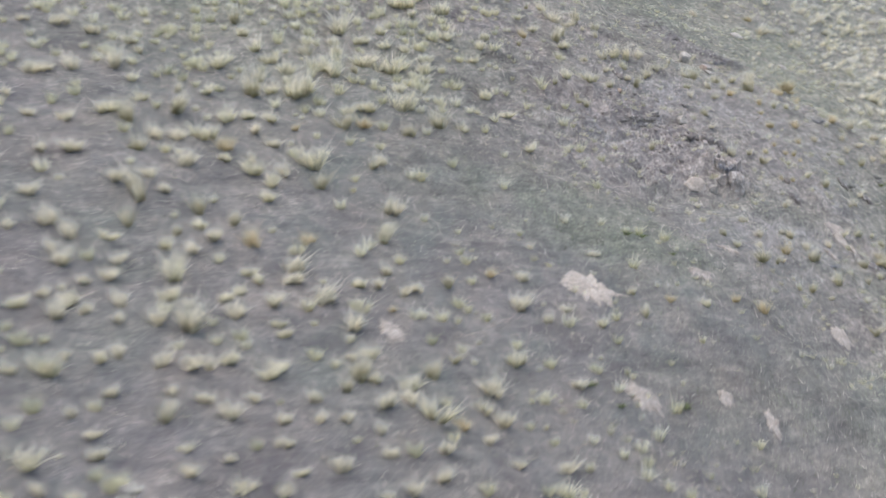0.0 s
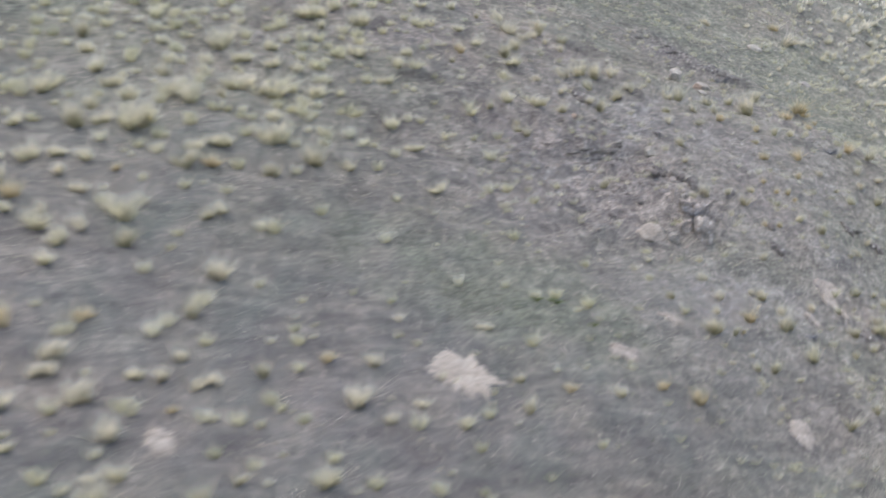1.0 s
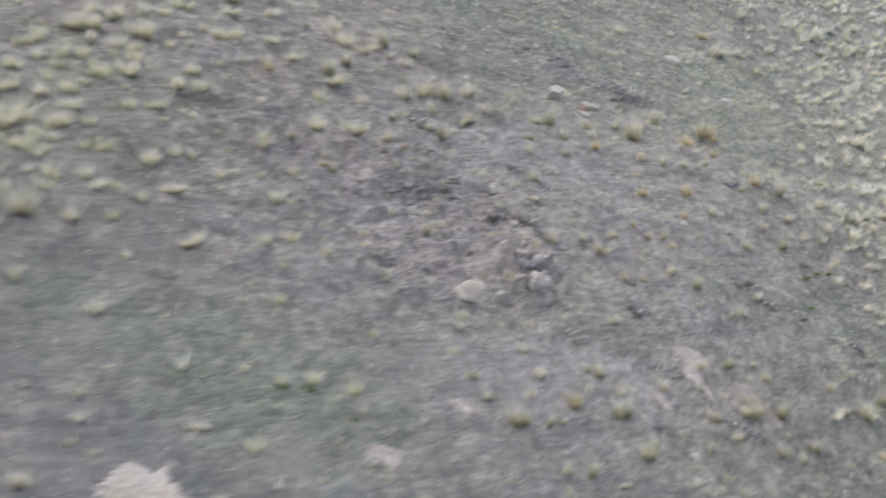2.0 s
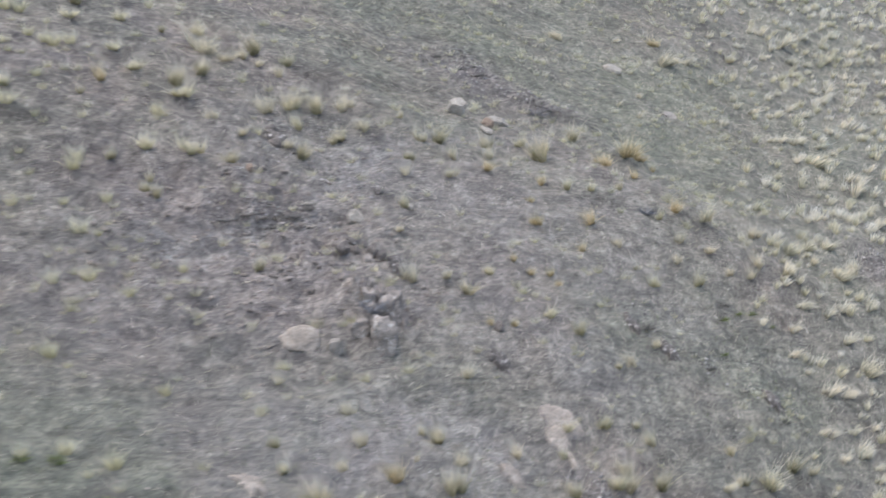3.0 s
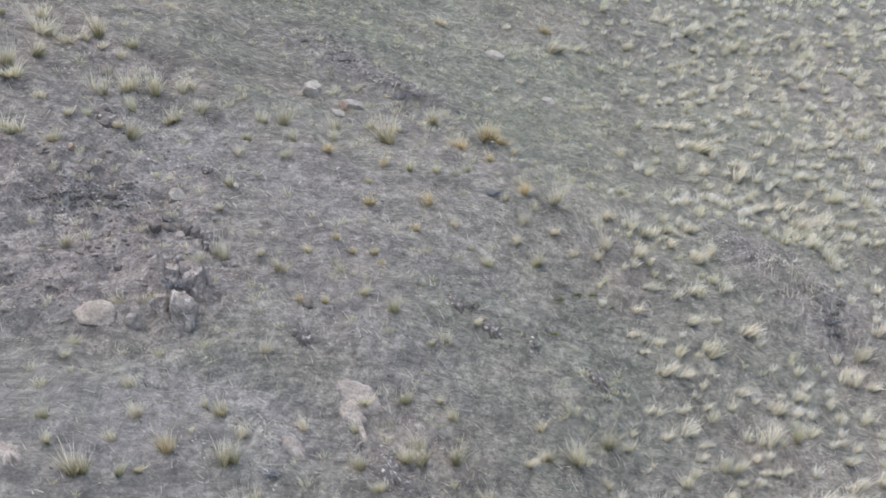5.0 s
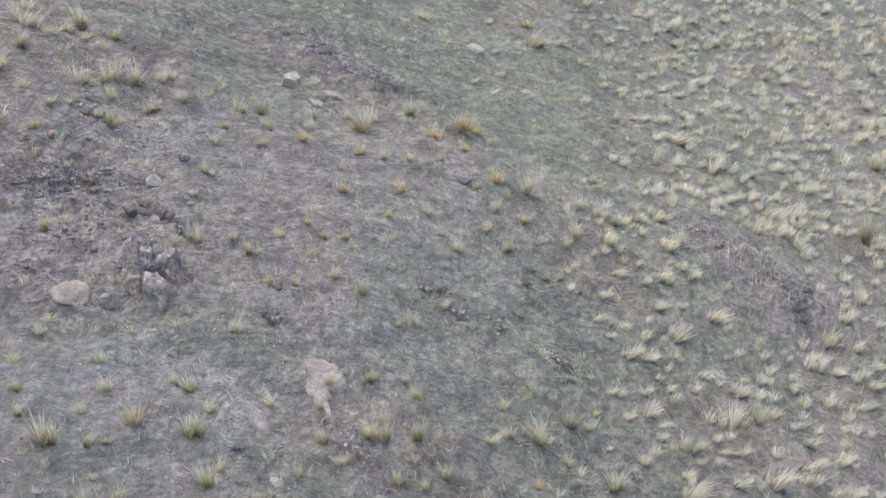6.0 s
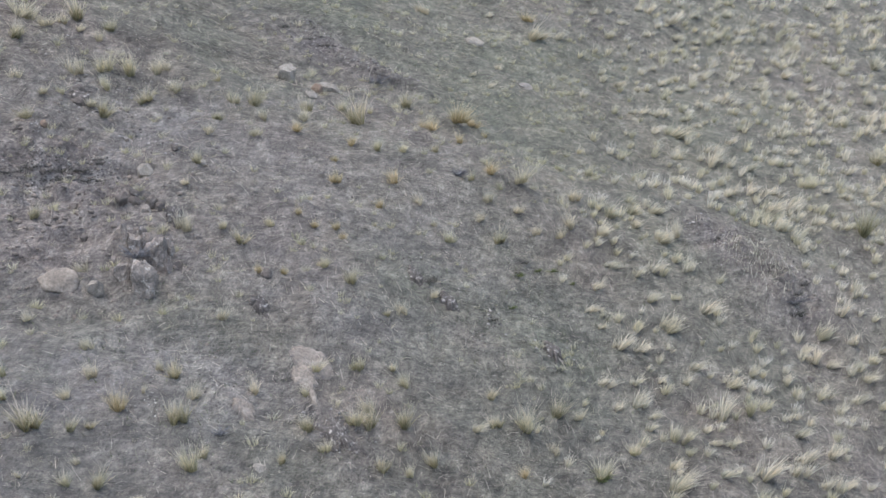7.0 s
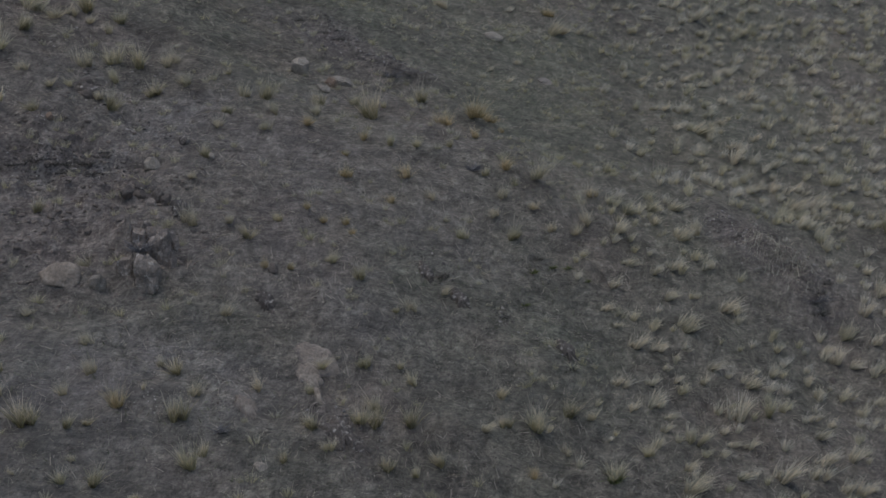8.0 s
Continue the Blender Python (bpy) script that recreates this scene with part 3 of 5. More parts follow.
CREAM = [
    (0.53, 3.94, 0.23), (4.28, 4.71, 0.53), (4.34, 5.37, 0.35), (4.57, 6.18, 0.43), (4.80, 9.88, 0.55),
    (6.05, 8.99, 0.56), (3.51, 12.17, 0.47), (3.89, 13.15, 0.46), (4.54, 13.96, 0.47), (4.57, 13.42, 0.46),
    (5.08, 13.13, 0.51), (8.96, 12.94, 0.55), (5.17, 14.44, 0.42), (6.68, 20.97, 0.66), (2.61, 23.26, 0.57),
    (12.99, 32.06, 0.54), (14.09, 31.99, 0.41), (15.13, 31.18, 0.67), (16.58, 34.68, 0.63),
]
WINDBENT_A = [
    (5.34, 5.40, 0.39), (3.11, 9.50, 0.29), (3.15, 7.14, 0.39), (3.31, 9.14, 0.24), (3.35, 9.52, 0.27),
    (3.39, 6.54, 0.34), (3.64, 8.72, 0.43), (3.86, 7.63, 0.35), (3.88, 7.00, 0.50), (4.01, 6.31, 0.25),
    (4.16, 9.01, 0.41), (4.16, 6.72, 0.25), (4.24, 8.40, 0.21), (4.51, 8.15, 0.28), (4.58, 8.96, 0.29),
    (4.77, 9.42, 0.27), (5.10, 8.68, 0.31), (5.27, 9.11, 0.44), (5.33, 7.11, 0.30), (5.39, 6.78, 0.32),
    (5.63, 7.78, 0.66), (5.76, 6.93, 0.30), (6.26, 6.08, 0.61), (6.77, 9.97, 0.43), (7.05, 6.63, 0.50),
    (7.32, 7.20, 0.44), (7.38, 8.68, 0.32), (7.39, 8.13, 0.36), (7.68, 6.58, 0.46), (7.89, 8.95, 0.29),
    (8.07, 7.83, 0.52), (8.25, 6.94, 0.39),
]
WINDBENT_B = [
    (3.31, 10.41, 0.43), (3.71, 11.25, 0.33), (4.32, 11.41, 0.31), (4.54, 10.60, 0.41), (4.75, 11.92, 0.45),
    (5.69, 12.66, 0.51), (5.85, 11.26, 0.57), (7.69, 10.43, 0.33), (8.37, 11.92, 0.40), (8.56, 11.81, 0.50),
    (8.58, 10.72, 0.34), (8.85, 10.23, 0.46), (9.00, 11.96, 0.53), (9.43, 10.93, 0.39), (9.70, 13.86, 0.48),
    (9.77, 12.89, 0.55), (9.94, 11.88, 0.53), (10.49, 12.94, 0.49), (8.70, 16.76, 0.60), (9.74, 17.86, 0.46),
    (10.22, 15.82, 0.50), (10.33, 14.85, 0.57), (0.70, 18.99, 0.27), (1.20, 18.60, 0.27), (1.42, 20.34, 0.28),
    (5.31, 21.12, 0.33), (5.66, 21.29, 0.37), (5.95, 20.52, 0.43), (6.03, 21.56, 0.44), (6.49, 20.01, 0.37),
    (7.34, 21.96, 0.40), (7.47, 20.69, 0.55),
]
WINDBENT_C = [
    (7.61, 20.14, 0.65), (7.79, 18.73, 0.46), (8.24, 21.60, 0.38), (8.40, 19.10, 0.64), (8.55, 20.23, 0.43),
    (8.63, 18.13, 0.62), (9.13, 19.50, 0.43), (9.50, 18.21, 0.46), (9.53, 18.84, 0.74), (10.12, 18.38, 0.57),
    (10.62, 18.47, 0.46), (10.79, 20.32, 0.44), (11.31, 20.38, 0.48), (12.20, 21.21, 0.45), (12.21, 20.42, 0.44),
    (12.84, 21.05, 0.49), (1.26, 23.84, 0.30), (3.34, 23.80, 0.35), (4.60, 22.92, 0.34), (5.00, 22.44, 0.45),
    (5.69, 22.90, 0.41), (6.43, 25.02, 0.36), (6.61, 24.17, 0.40), (6.95, 22.04, 0.38), (7.10, 24.26, 0.47),
    (7.65, 23.56, 0.44), (8.28, 24.17, 0.40), (8.67, 25.03, 0.41), (10.10, 25.81, 0.51), (10.15, 23.39, 0.51),
    (10.31, 22.45, 0.46), (11.24, 24.27, 0.43),
]
WINDBENT_D = [
    (11.37, 25.08, 0.48), (11.56, 25.66, 0.61), (11.71, 23.95, 0.47), (11.91, 22.34, 0.50), (13.11, 22.04, 0.68),
    (13.31, 25.48, 0.53), (4.70, 27.14, 0.37), (5.66, 27.38, 0.42), (6.34, 28.84, 0.43), (6.50, 27.51, 0.42),
    (6.75, 29.08, 0.44), (7.47, 29.06, 0.59), (7.48, 28.19, 0.46), (7.89, 26.67, 0.42), (7.93, 26.11, 0.44),
    (8.28, 28.74, 0.38), (8.56, 27.31, 0.42), (9.01, 29.28, 0.44), (9.11, 26.80, 0.42), (9.55, 28.62, 0.43),
    (9.91, 26.72, 0.45), (10.55, 28.05, 0.43), (11.08, 26.63, 0.62), (11.20, 28.09, 0.63), (11.64, 29.94, 0.52),
    (11.89, 27.70, 0.51), (12.17, 27.24, 0.50), (12.36, 26.14, 0.49), (12.91, 26.64, 0.45), (13.71, 26.32, 0.74),
    (13.98, 27.83, 0.63), (14.01, 26.03, 0.49),
]
WINDBENT_E = [
    (14.10, 29.06, 0.44), (14.75, 28.03, 0.56), (8.47, 30.12, 0.44), (9.69, 31.02, 0.53), (10.02, 30.20, 0.53),
    (10.75, 31.25, 0.54), (10.90, 30.25, 0.45), (11.35, 31.50, 0.46), (14.18, 33.83, 0.51), (15.70, 33.60, 0.56),
    (14.38, 35.61, 0.49), (15.46, 34.06, 0.48), (15.70, 35.30, 0.49), (16.35, 36.06, 0.50),
]
FAR_OLIVE_A = [
    (-21.30, -12.47, 0.27), (-18.13, -10.43, 0.24), (-21.94, -6.83, 0.40), (-21.77, -6.02, 0.61), (-21.04, -6.88, 0.27),
    (-19.92, -6.05, 0.35), (-17.85, -9.99, 0.49), (-16.35, -9.31, 0.32), (-15.85, -8.62, 0.26), (-15.50, -6.01, 0.29),
    (-22.03, -3.18, 0.45), (-21.84, -4.25, 0.36), (-20.97, -2.08, 0.46), (-20.60, -5.92, 0.41), (-19.41, -3.44, 0.30),
    (-17.94, -3.65, 0.38), (-16.73, -4.93, 0.44), (-16.60, -2.07, 0.32), (-10.99, -4.27, 0.25), (-10.90, -5.12, 0.31),
    (-20.97, -0.82, 0.24), (-19.22, -0.07, 0.50), (-19.00, 0.72, 0.51), (-17.11, -0.54, 0.41), (-15.41, 0.13, 0.43),
    (-14.56, 1.01, 0.53), (-3.87, -1.97, 0.31), (-2.93, -1.00, 0.26), (-19.51, 3.56, 0.45), (-17.72, 2.62, 0.36),
    (-16.49, 2.46, 0.27), (-9.59, 5.96, 0.23),
]
FAR_OLIVE_B = [
    (-9.41, 5.89, 0.23), (-11.02, 7.71, 0.18), (-10.26, 6.33, 0.23), (-9.57, 6.32, 0.17), (-9.51, 9.33, 0.38),
    (-11.67, 10.67, 0.39), (-10.03, 11.25, 0.20),
]
FAR_STRAW_A = [
    (-23.07, -14.81, 0.21), (-22.60, -14.71, 0.32), (-23.14, -10.43, 0.32), (-22.89, -11.58, 0.22), (-22.73, -12.97, 0.25),
    (-22.65, -10.16, 0.24), (-22.39, -13.25, 0.23), (-22.32, -13.65, 0.26), (-22.11, -12.14, 0.20), (-22.08, -10.12, 0.24),
    (-22.01, -11.10, 0.40), (-21.34, -11.11, 0.34), (-21.18, -11.78, 0.22), (-21.15, -12.20, 0.27), (-20.97, -13.60, 0.29),
    (-20.85, -11.03, 0.46), (-20.63, -11.84, 0.28), (-20.30, -12.98, 0.20), (-20.26, -12.12, 0.33), (-19.82, -11.54, 0.28),
    (-19.44, -13.50, 0.26), (-19.32, -12.48, 0.23), (-19.30, -11.94, 0.28), (-18.72, -11.06, 0.29), (-18.68, -11.65, 0.23),
    (-18.40, -12.65, 0.36), (-18.23, -11.39, 0.23), (-17.71, -13.14, 0.21), (-17.67, -11.71, 0.25), (-17.59, -12.19, 0.26),
    (-17.45, -10.71, 0.36), (-17.25, -12.84, 0.26),
]
FAR_STRAW_B = [
    (-16.90, -10.30, 0.46), (-16.68, -12.32, 0.24), (-16.57, -11.69, 0.29), (-15.59, -10.79, 0.21), (-15.12, -10.02, 0.38),
    (-15.12, -11.28, 0.28), (-14.14, -10.93, 0.33), (-24.10, -7.94, 0.28), (-23.83, -6.64, 0.35), (-23.42, -7.41, 0.39),
    (-23.36, -9.91, 0.23), (-23.27, -8.28, 0.28), (-23.05, -8.66, 0.38), (-23.00, -7.68, 0.39), (-22.69, -9.08, 0.33),
    (-22.32, -8.63, 0.34), (-22.18, -8.10, 0.30), (-22.03, -9.61, 0.31), (-21.43, -9.94, 0.36), (-20.90, -9.84, 0.54),
    (-20.87, -9.18, 0.28), (-20.76, -7.41, 0.33), (-20.33, -6.81, 0.34), (-19.92, -9.11, 0.37), (-19.31, -8.50, 0.29),
    (-18.81, -7.38, 0.47), (-18.73, -6.88, 0.52), (-18.22, -7.79, 0.53), (-17.91, -9.41, 0.25), (-17.68, -8.46, 0.39),
    (-17.11, -6.76, 0.34), (-16.82, -6.21, 0.28),
]
FAR_STRAW_C = [
    (-16.53, -6.71, 0.28), (-16.31, -6.52, 0.28), (-15.13, -9.23, 0.39), (-14.01, -6.07, 0.38), (-13.43, -6.34, 0.20),
    (-13.21, -8.39, 0.26), (-24.53, -3.27, 0.26), (-24.04, -3.81, 0.25), (-23.72, -5.07, 0.30), (-23.31, -3.75, 0.31),
    (-23.08, -4.81, 0.43), (-22.23, -5.54, 0.35), (-21.60, -5.16, 0.35), (-21.44, -3.39, 0.45), (-21.24, -5.48, 0.35),
    (-20.91, -3.26, 0.37), (-20.86, -4.31, 0.44), (-19.31, -2.05, 0.39), (-18.85, -2.32, 0.31), (-18.68, -3.50, 0.30),
    (-16.45, -3.66, 0.46), (-13.60, -4.68, 0.33), (-13.06, -2.99, 0.17), (-12.89, -5.66, 0.25), (-11.37, -2.52, 0.23),
    (-24.59, 0.88, 0.25), (-24.18, -1.93, 0.40), (-23.90, -1.68, 0.32), (-23.76, 1.13, 0.38), (-23.27, -1.12, 0.41),
    (-22.94, 1.12, 0.34), (-22.44, -0.44, 0.48),
]
FAR_STRAW_D = [
    (-22.02, 1.13, 0.34), (-22.00, -0.88, 0.32), (-21.86, 0.79, 0.30), (-21.85, -1.88, 0.31), (-20.28, -0.57, 0.33),
    (-19.92, 1.07, 0.51), (-18.87, -1.33, 0.32), (-18.72, 1.70, 0.35), (-16.92, 0.11, 0.34), (-16.53, 0.45, 0.34),
    (-16.35, -1.71, 0.32), (-15.42, 1.20, 0.53), (-4.62, -0.87, 0.14), (-19.30, 2.79, 0.36), (-19.02, 2.01, 0.35),
    (-16.58, 5.02, 0.57), (-16.13, 4.38, 0.38), (-15.47, 5.20, 0.39), (-15.44, 2.17, 0.45), (-12.80, 3.93, 0.44),
    (-12.34, 3.23, 0.33), (-11.90, 2.22, 0.37), (-13.46, 7.78, 0.41), (-13.46, 6.36, 0.40), (-12.49, 6.18, 0.33),
    (-12.22, 6.85, 0.29), (-10.71, 9.48, 0.25), (-9.76, 6.94, 0.35), (-9.33, 9.12, 0.38), (-8.98, 7.26, 0.36),
    (-10.77, 10.74, 0.33),
]
FAR_STRAW_E = [
    (-14.46, 8.30, 0.36), (-13.88, 8.33, 0.34), (-14.27, 7.22, 0.35), (-16.93, 3.86, 0.36), (-15.45, 4.60, 0.34), (-14.89, 4.68, 0.34),
    (-13.81, 1.35, 0.32), (-12.82, 5.61, 0.32),
]
FAR_GOLDEN = [
    (-15.97, -10.54, 0.34), (-19.56, -6.55, 0.41), (-16.87, -7.39, 0.20), (-19.94, -3.09, 0.45), (-18.37, -5.76, 0.42),
    (-14.46, -5.09, 0.30), (-10.07, -4.20, 0.22), (-8.07, -3.09, 0.27), (-7.29, -3.04, 0.33), (-18.32, -1.35, 0.24),
    (-16.60, -0.22, 0.42), (-10.73, 8.38, 0.37),
]
FAR_CREAM_A = [
    (-23.29, -14.36, 0.42), (-23.73, -10.47, 0.35), (-23.71, -12.31, 0.25), (-23.17, -12.07, 0.46), (-22.36, -11.32, 0.37),
    (-20.96, -13.06, 0.20), (-20.20, -10.60, 0.41), (-20.11, -13.62, 0.34), (-19.48, -10.63, 0.35), (-19.30, -10.34, 0.26),
    (-19.13, -13.06, 0.21), (-16.62, -10.69, 0.46), (-22.93, -9.97, 0.47), (-22.39, -7.55, 0.31), (-21.27, -7.41, 0.39),
    (-21.20, -8.95, 0.31), (-21.09, -8.24, 0.51), (-20.58, -6.50, 0.27), (-20.17, -8.62, 0.32), (-19.94, -8.34, 0.26),
    (-19.71, -7.53, 0.26), (-19.54, -7.69, 0.29), (-19.26, -9.06, 0.23), (-19.14, -9.25, 0.22), (-17.57, -9.26, 0.32),
    (-17.55, -9.93, 0.25), (-17.49, -6.89, 0.34), (-16.78, -9.74, 0.37), (-15.43, -9.73, 0.38), (-14.57, -8.22, 0.38),
    (-22.56, -2.97, 0.45), (-20.47, -2.88, 0.46),
]
FAR_CREAM_B = [
    (-19.99, -3.61, 0.37), (-19.43, -3.87, 0.45), (-19.15, -4.73, 0.29), (-19.03, -4.18, 0.44), (-18.09, -2.84, 0.62),
    (-12.12, -5.85, 0.30), (-9.00, -3.70, 0.30), (-19.91, -1.66, 0.47), (-19.38, -1.35, 0.40), (-18.78, 0.32, 0.34),
    (-18.29, 1.35, 0.43), (-18.21, 0.34, 0.64), (-17.87, 0.61, 0.51), (-17.43, 1.87, 0.53), (-17.08, 1.80, 0.53),
    (-16.91, 3.21, 0.37), (-16.20, 2.99, 0.55), (-15.49, 3.49, 0.70), (-14.37, 3.99, 0.38), (-14.76, 7.57, 0.51),
    (-14.34, 7.70, 0.51), (-10.33, 9.25, 0.32), (-11.72, 10.04, 0.26),
]
planted = []


def plant(rows, kind, group):
    rng = np.random.default_rng(len(planted) + 5)
    bed = kind
    for x, y, w in rows:
        kind = "cream" if bed == "green" and rng.uniform() < 0.4 else bed
        bunch, stalks = KINDS[kind][rng.integers(len(KINDS[kind]))][:2]
        ob = new("grass_tuft")
        new("foliage", bunch).parent = ob
        new("plume", stalks).parent = ob
        z = float(terrain(x, y))
        turn = rng.uniform(0, 50) if kind in ("swept", "buff") else rng.uniform(0, 360)
        s = w * SIZE[kind]
        ob.matrix_world = Matrix.LocRotScale((x, y, z), Euler((rng.normal(0, 0.1), rng.normal(0.1, 0.1), radians(turn))), (s * rng.uniform(0.8, 1.2), s, s * rng.uniform(0.75, 1.3)))
        tagged(ob, LABELS[kind], "grass", group)
        planted.append((x, y))


SIZE = {"green": 1.05, "pale": 1.0, "golden": 1.05, "swept": 0.85, "cream": 1.0, "buff": 0.95, "low_pale": 1.04, "low_cream": 1.06}
plant(OLIVE_A, "green", "olive grass tufts")
plant(OLIVE_B, "green", "olive grass tufts")
plant(OLIVE_C, "green", "olive grass tufts")
plant(STRAW_A, "pale", "straw grass tufts")
plant(STRAW_B, "pale", "straw grass tufts")
plant(GOLDEN, "golden", "golden grass tufts")
plant(CREAM, "buff", "buff grass tufts")
plant(WINDBENT_A, "swept", "wind-bent grass tufts")
plant(WINDBENT_B, "swept", "wind-bent grass tufts")
plant(WINDBENT_C, "swept", "wind-bent grass tufts")
plant(WINDBENT_D, "swept", "wind-bent grass tufts")
plant(WINDBENT_E, "swept", "wind-bent grass tufts")


def plant_joined(name, label, beds):
    """Tufts farther along the hillside, joined into one mesh with the materials of their kinds."""
    rng = np.random.default_rng(91)
    mats, vs, fs, al, slot, n = [], [], [], [], [], 0
    for rows, kind in beds:
        for x, y, w in rows:
            bunch, stalks, leafy, fine = KINDS[kind][rng.integers(len(KINDS[kind]))]
            turn, s, z, low = rng.uniform(0, 6.28), w * SIZE[kind], float(terrain(x, y)), rng.uniform(0.75, 1.15)
            c, d, wide = math.cos(turn) * s, math.sin(turn) * s, rng.uniform(0.65, 1.05)
            for me, (v, f, a) in ((bunch, leafy), (stalks, fine)):
                if me.materials[0] not in mats:
                    mats.append(me.materials[0])
                vs.append(np.stack([x + v[:, 0] * c - v[:, 1] * d * wide, y + v[:, 0] * d + v[:, 1] * c * wide, z + v[:, 2] * s * low], -1))
                fs.append(f + n)
                al.append(a)
                slot.append(np.full(len(f), mats.index(me.materials[0]), np.int32))
                n += len(v)
            planted.append((x, y))
    me = link_mesh(name, np.concatenate(vs), np.concatenate(fs), mats[0], np.concatenate(al))
    for m in mats[1:]:
        me.materials.append(m)
    me.polygons.foreach_set("material_index", np.concatenate(slot))
    return tagged(new(name, me), label, "grass", kind="stuff")


plant_joined("scattered_tufts", "pale and yellow-cream grass tufts dotting the far hillside", (
    (FAR_OLIVE_A, "green"),
    (FAR_OLIVE_B, "green"),
    (FAR_STRAW_A, "low_pale"),
    (FAR_STRAW_B, "low_pale"),
    (FAR_STRAW_C, "low_pale"),
    (FAR_STRAW_D, "low_cream"),
    (FAR_STRAW_E, "low_cream"),
    (FAR_GOLDEN, "golden"),
    (FAR_CREAM_A, "low_cream"),
    (FAR_CREAM_B, "low_cream"),
))


def scatter(rng, count, x0, x1, y0, y1, density):
    """Random places in a rectangle, kept with the probability that density(x, y) gives."""
    x, y = rng.uniform(x0, x1, count), rng.uniform(y0, y1, count)
    keep = rng.uniform(0, 1, count) < density(x, y)
    return x[keep], y[keep]


def tuft_field(name, label, mat, x, y, seed, count, wlow, whigh, grow=0.0, **shape):
    """Many small tufts in one mesh."""
    rng = np.random.default_rng(seed)
    clumps = [blades(np.random.default_rng(seed + v), count, **shape) for v in range(12)]
    vs, fs, al, tone, n = [], [], [], [], 0
    zs = terrain(x, y)
    for px, py, pz in zip(x, y, zs):
        v, f, a = clumps[rng.integers(12)]
        s, turn = rng.uniform(wlow, whigh) * (1 + grow * np.clip((py - 12) / 8, 0, 1)), rng.uniform(-0.05, 0.95) if shape.get("sweep") else rng.uniform(0, 6.28)
        c, d = np.cos(turn) * s, np.sin(turn) * s
        vs.append(np.stack([px + v[:, 0] * c - v[:, 1] * d, py + v[:, 0] * d + v[:, 1] * c, pz + v[:, 2] * s], -1))
        fs.append(f + n)
        al.append(a)
        tone.append(np.full(len(v), rng.uniform()))
        n += len(v)
    me = link_mesh(name, np.concatenate(vs), np.concatenate(fs), mat, np.concatenate(al), np.concatenate(tone))
    return tagged(new(name, me), label, "grass", kind="stuff")


def clear_of(x, y, gap):
    spots = np.array(planted)
    keep = np.ones(len(x), bool)
    for cx, cy in spots:
        keep &= (x - cx) ** 2 + (y - cy) ** 2 > gap * gap
    return x[keep], y[keep]


rng = np.random.default_rng(77)
fx, fy = scatter(rng, 10800, -3, 30, -6, 48, lambda x, y: np.clip((x - field_edge(y) + 1.6) / 2.6, 0, 1) ** 1.5 * np.clip(0.8 * value_noise(x, y, 1.1, 11) + 0.25, 0, 1) * np.clip(1 - 1.3 * rubble(x, y), 0, 1) * np.clip(0.45 + (y - 8) / 10, 0.45, 1))
fx, fy = clear_of(fx, fy, 0.26)
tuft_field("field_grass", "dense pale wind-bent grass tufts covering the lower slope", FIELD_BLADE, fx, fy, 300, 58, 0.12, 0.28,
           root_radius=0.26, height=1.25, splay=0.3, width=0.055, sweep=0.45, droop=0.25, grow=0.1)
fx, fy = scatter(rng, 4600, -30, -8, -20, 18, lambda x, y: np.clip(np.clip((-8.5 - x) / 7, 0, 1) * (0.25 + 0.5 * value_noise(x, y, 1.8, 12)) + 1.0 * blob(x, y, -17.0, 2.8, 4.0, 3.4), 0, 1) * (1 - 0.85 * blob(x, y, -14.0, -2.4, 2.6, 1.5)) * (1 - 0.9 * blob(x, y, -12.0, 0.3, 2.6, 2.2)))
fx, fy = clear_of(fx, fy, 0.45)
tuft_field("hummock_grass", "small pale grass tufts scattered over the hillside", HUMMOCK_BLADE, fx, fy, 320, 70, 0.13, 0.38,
           root_radius=0.26, height=1.05, splay=0.3, width=0.036)
fx, fy = scatter(rng, 13000, -28, 20, -18, 42, lambda x, y: np.clip(1.4 * value_noise(x, y, 1.3, 14) - 0.1, 0, 1) * np.clip(blob(x, y, -3, 6, 15, 18) * 1.4, 0, 1) * (1 - worn(x, y)))
tuft_field("grass_wisps", "thin straw wisps standing all over the soil", FIELD_BLADE, fx, fy, 360, 11, 0.08, 0.2,
           root_radius=0.5, height=0.7, splay=0.8, width=0.036, sweep=0.5)
fx, fy = scatter(rng, 8200, -16, 6, -12, 32, lambda x, y: np.where(x < field_edge(y), np.clip(1.5 * value_noise(x, y, 1.5, 13) - 0.35, 0, 1), 0) * np.clip((x + 16) / 4, 0, 1) * (1 - worn(x, y)) * (1 - 0.85 * blob(x, y, -11.5, 0.6, 2.6, 2.2)))
fx, fy = clear_of(fx, fy, 0.4)
tuft_field("sparse_grass", "thin low grass tufts dotted over bare soil", HUMMOCK_BLADE, fx, fy, 340, 36, 0.08, 0.24,
           root_radius=0.3, height=0.95, splay=0.36, width=0.034)


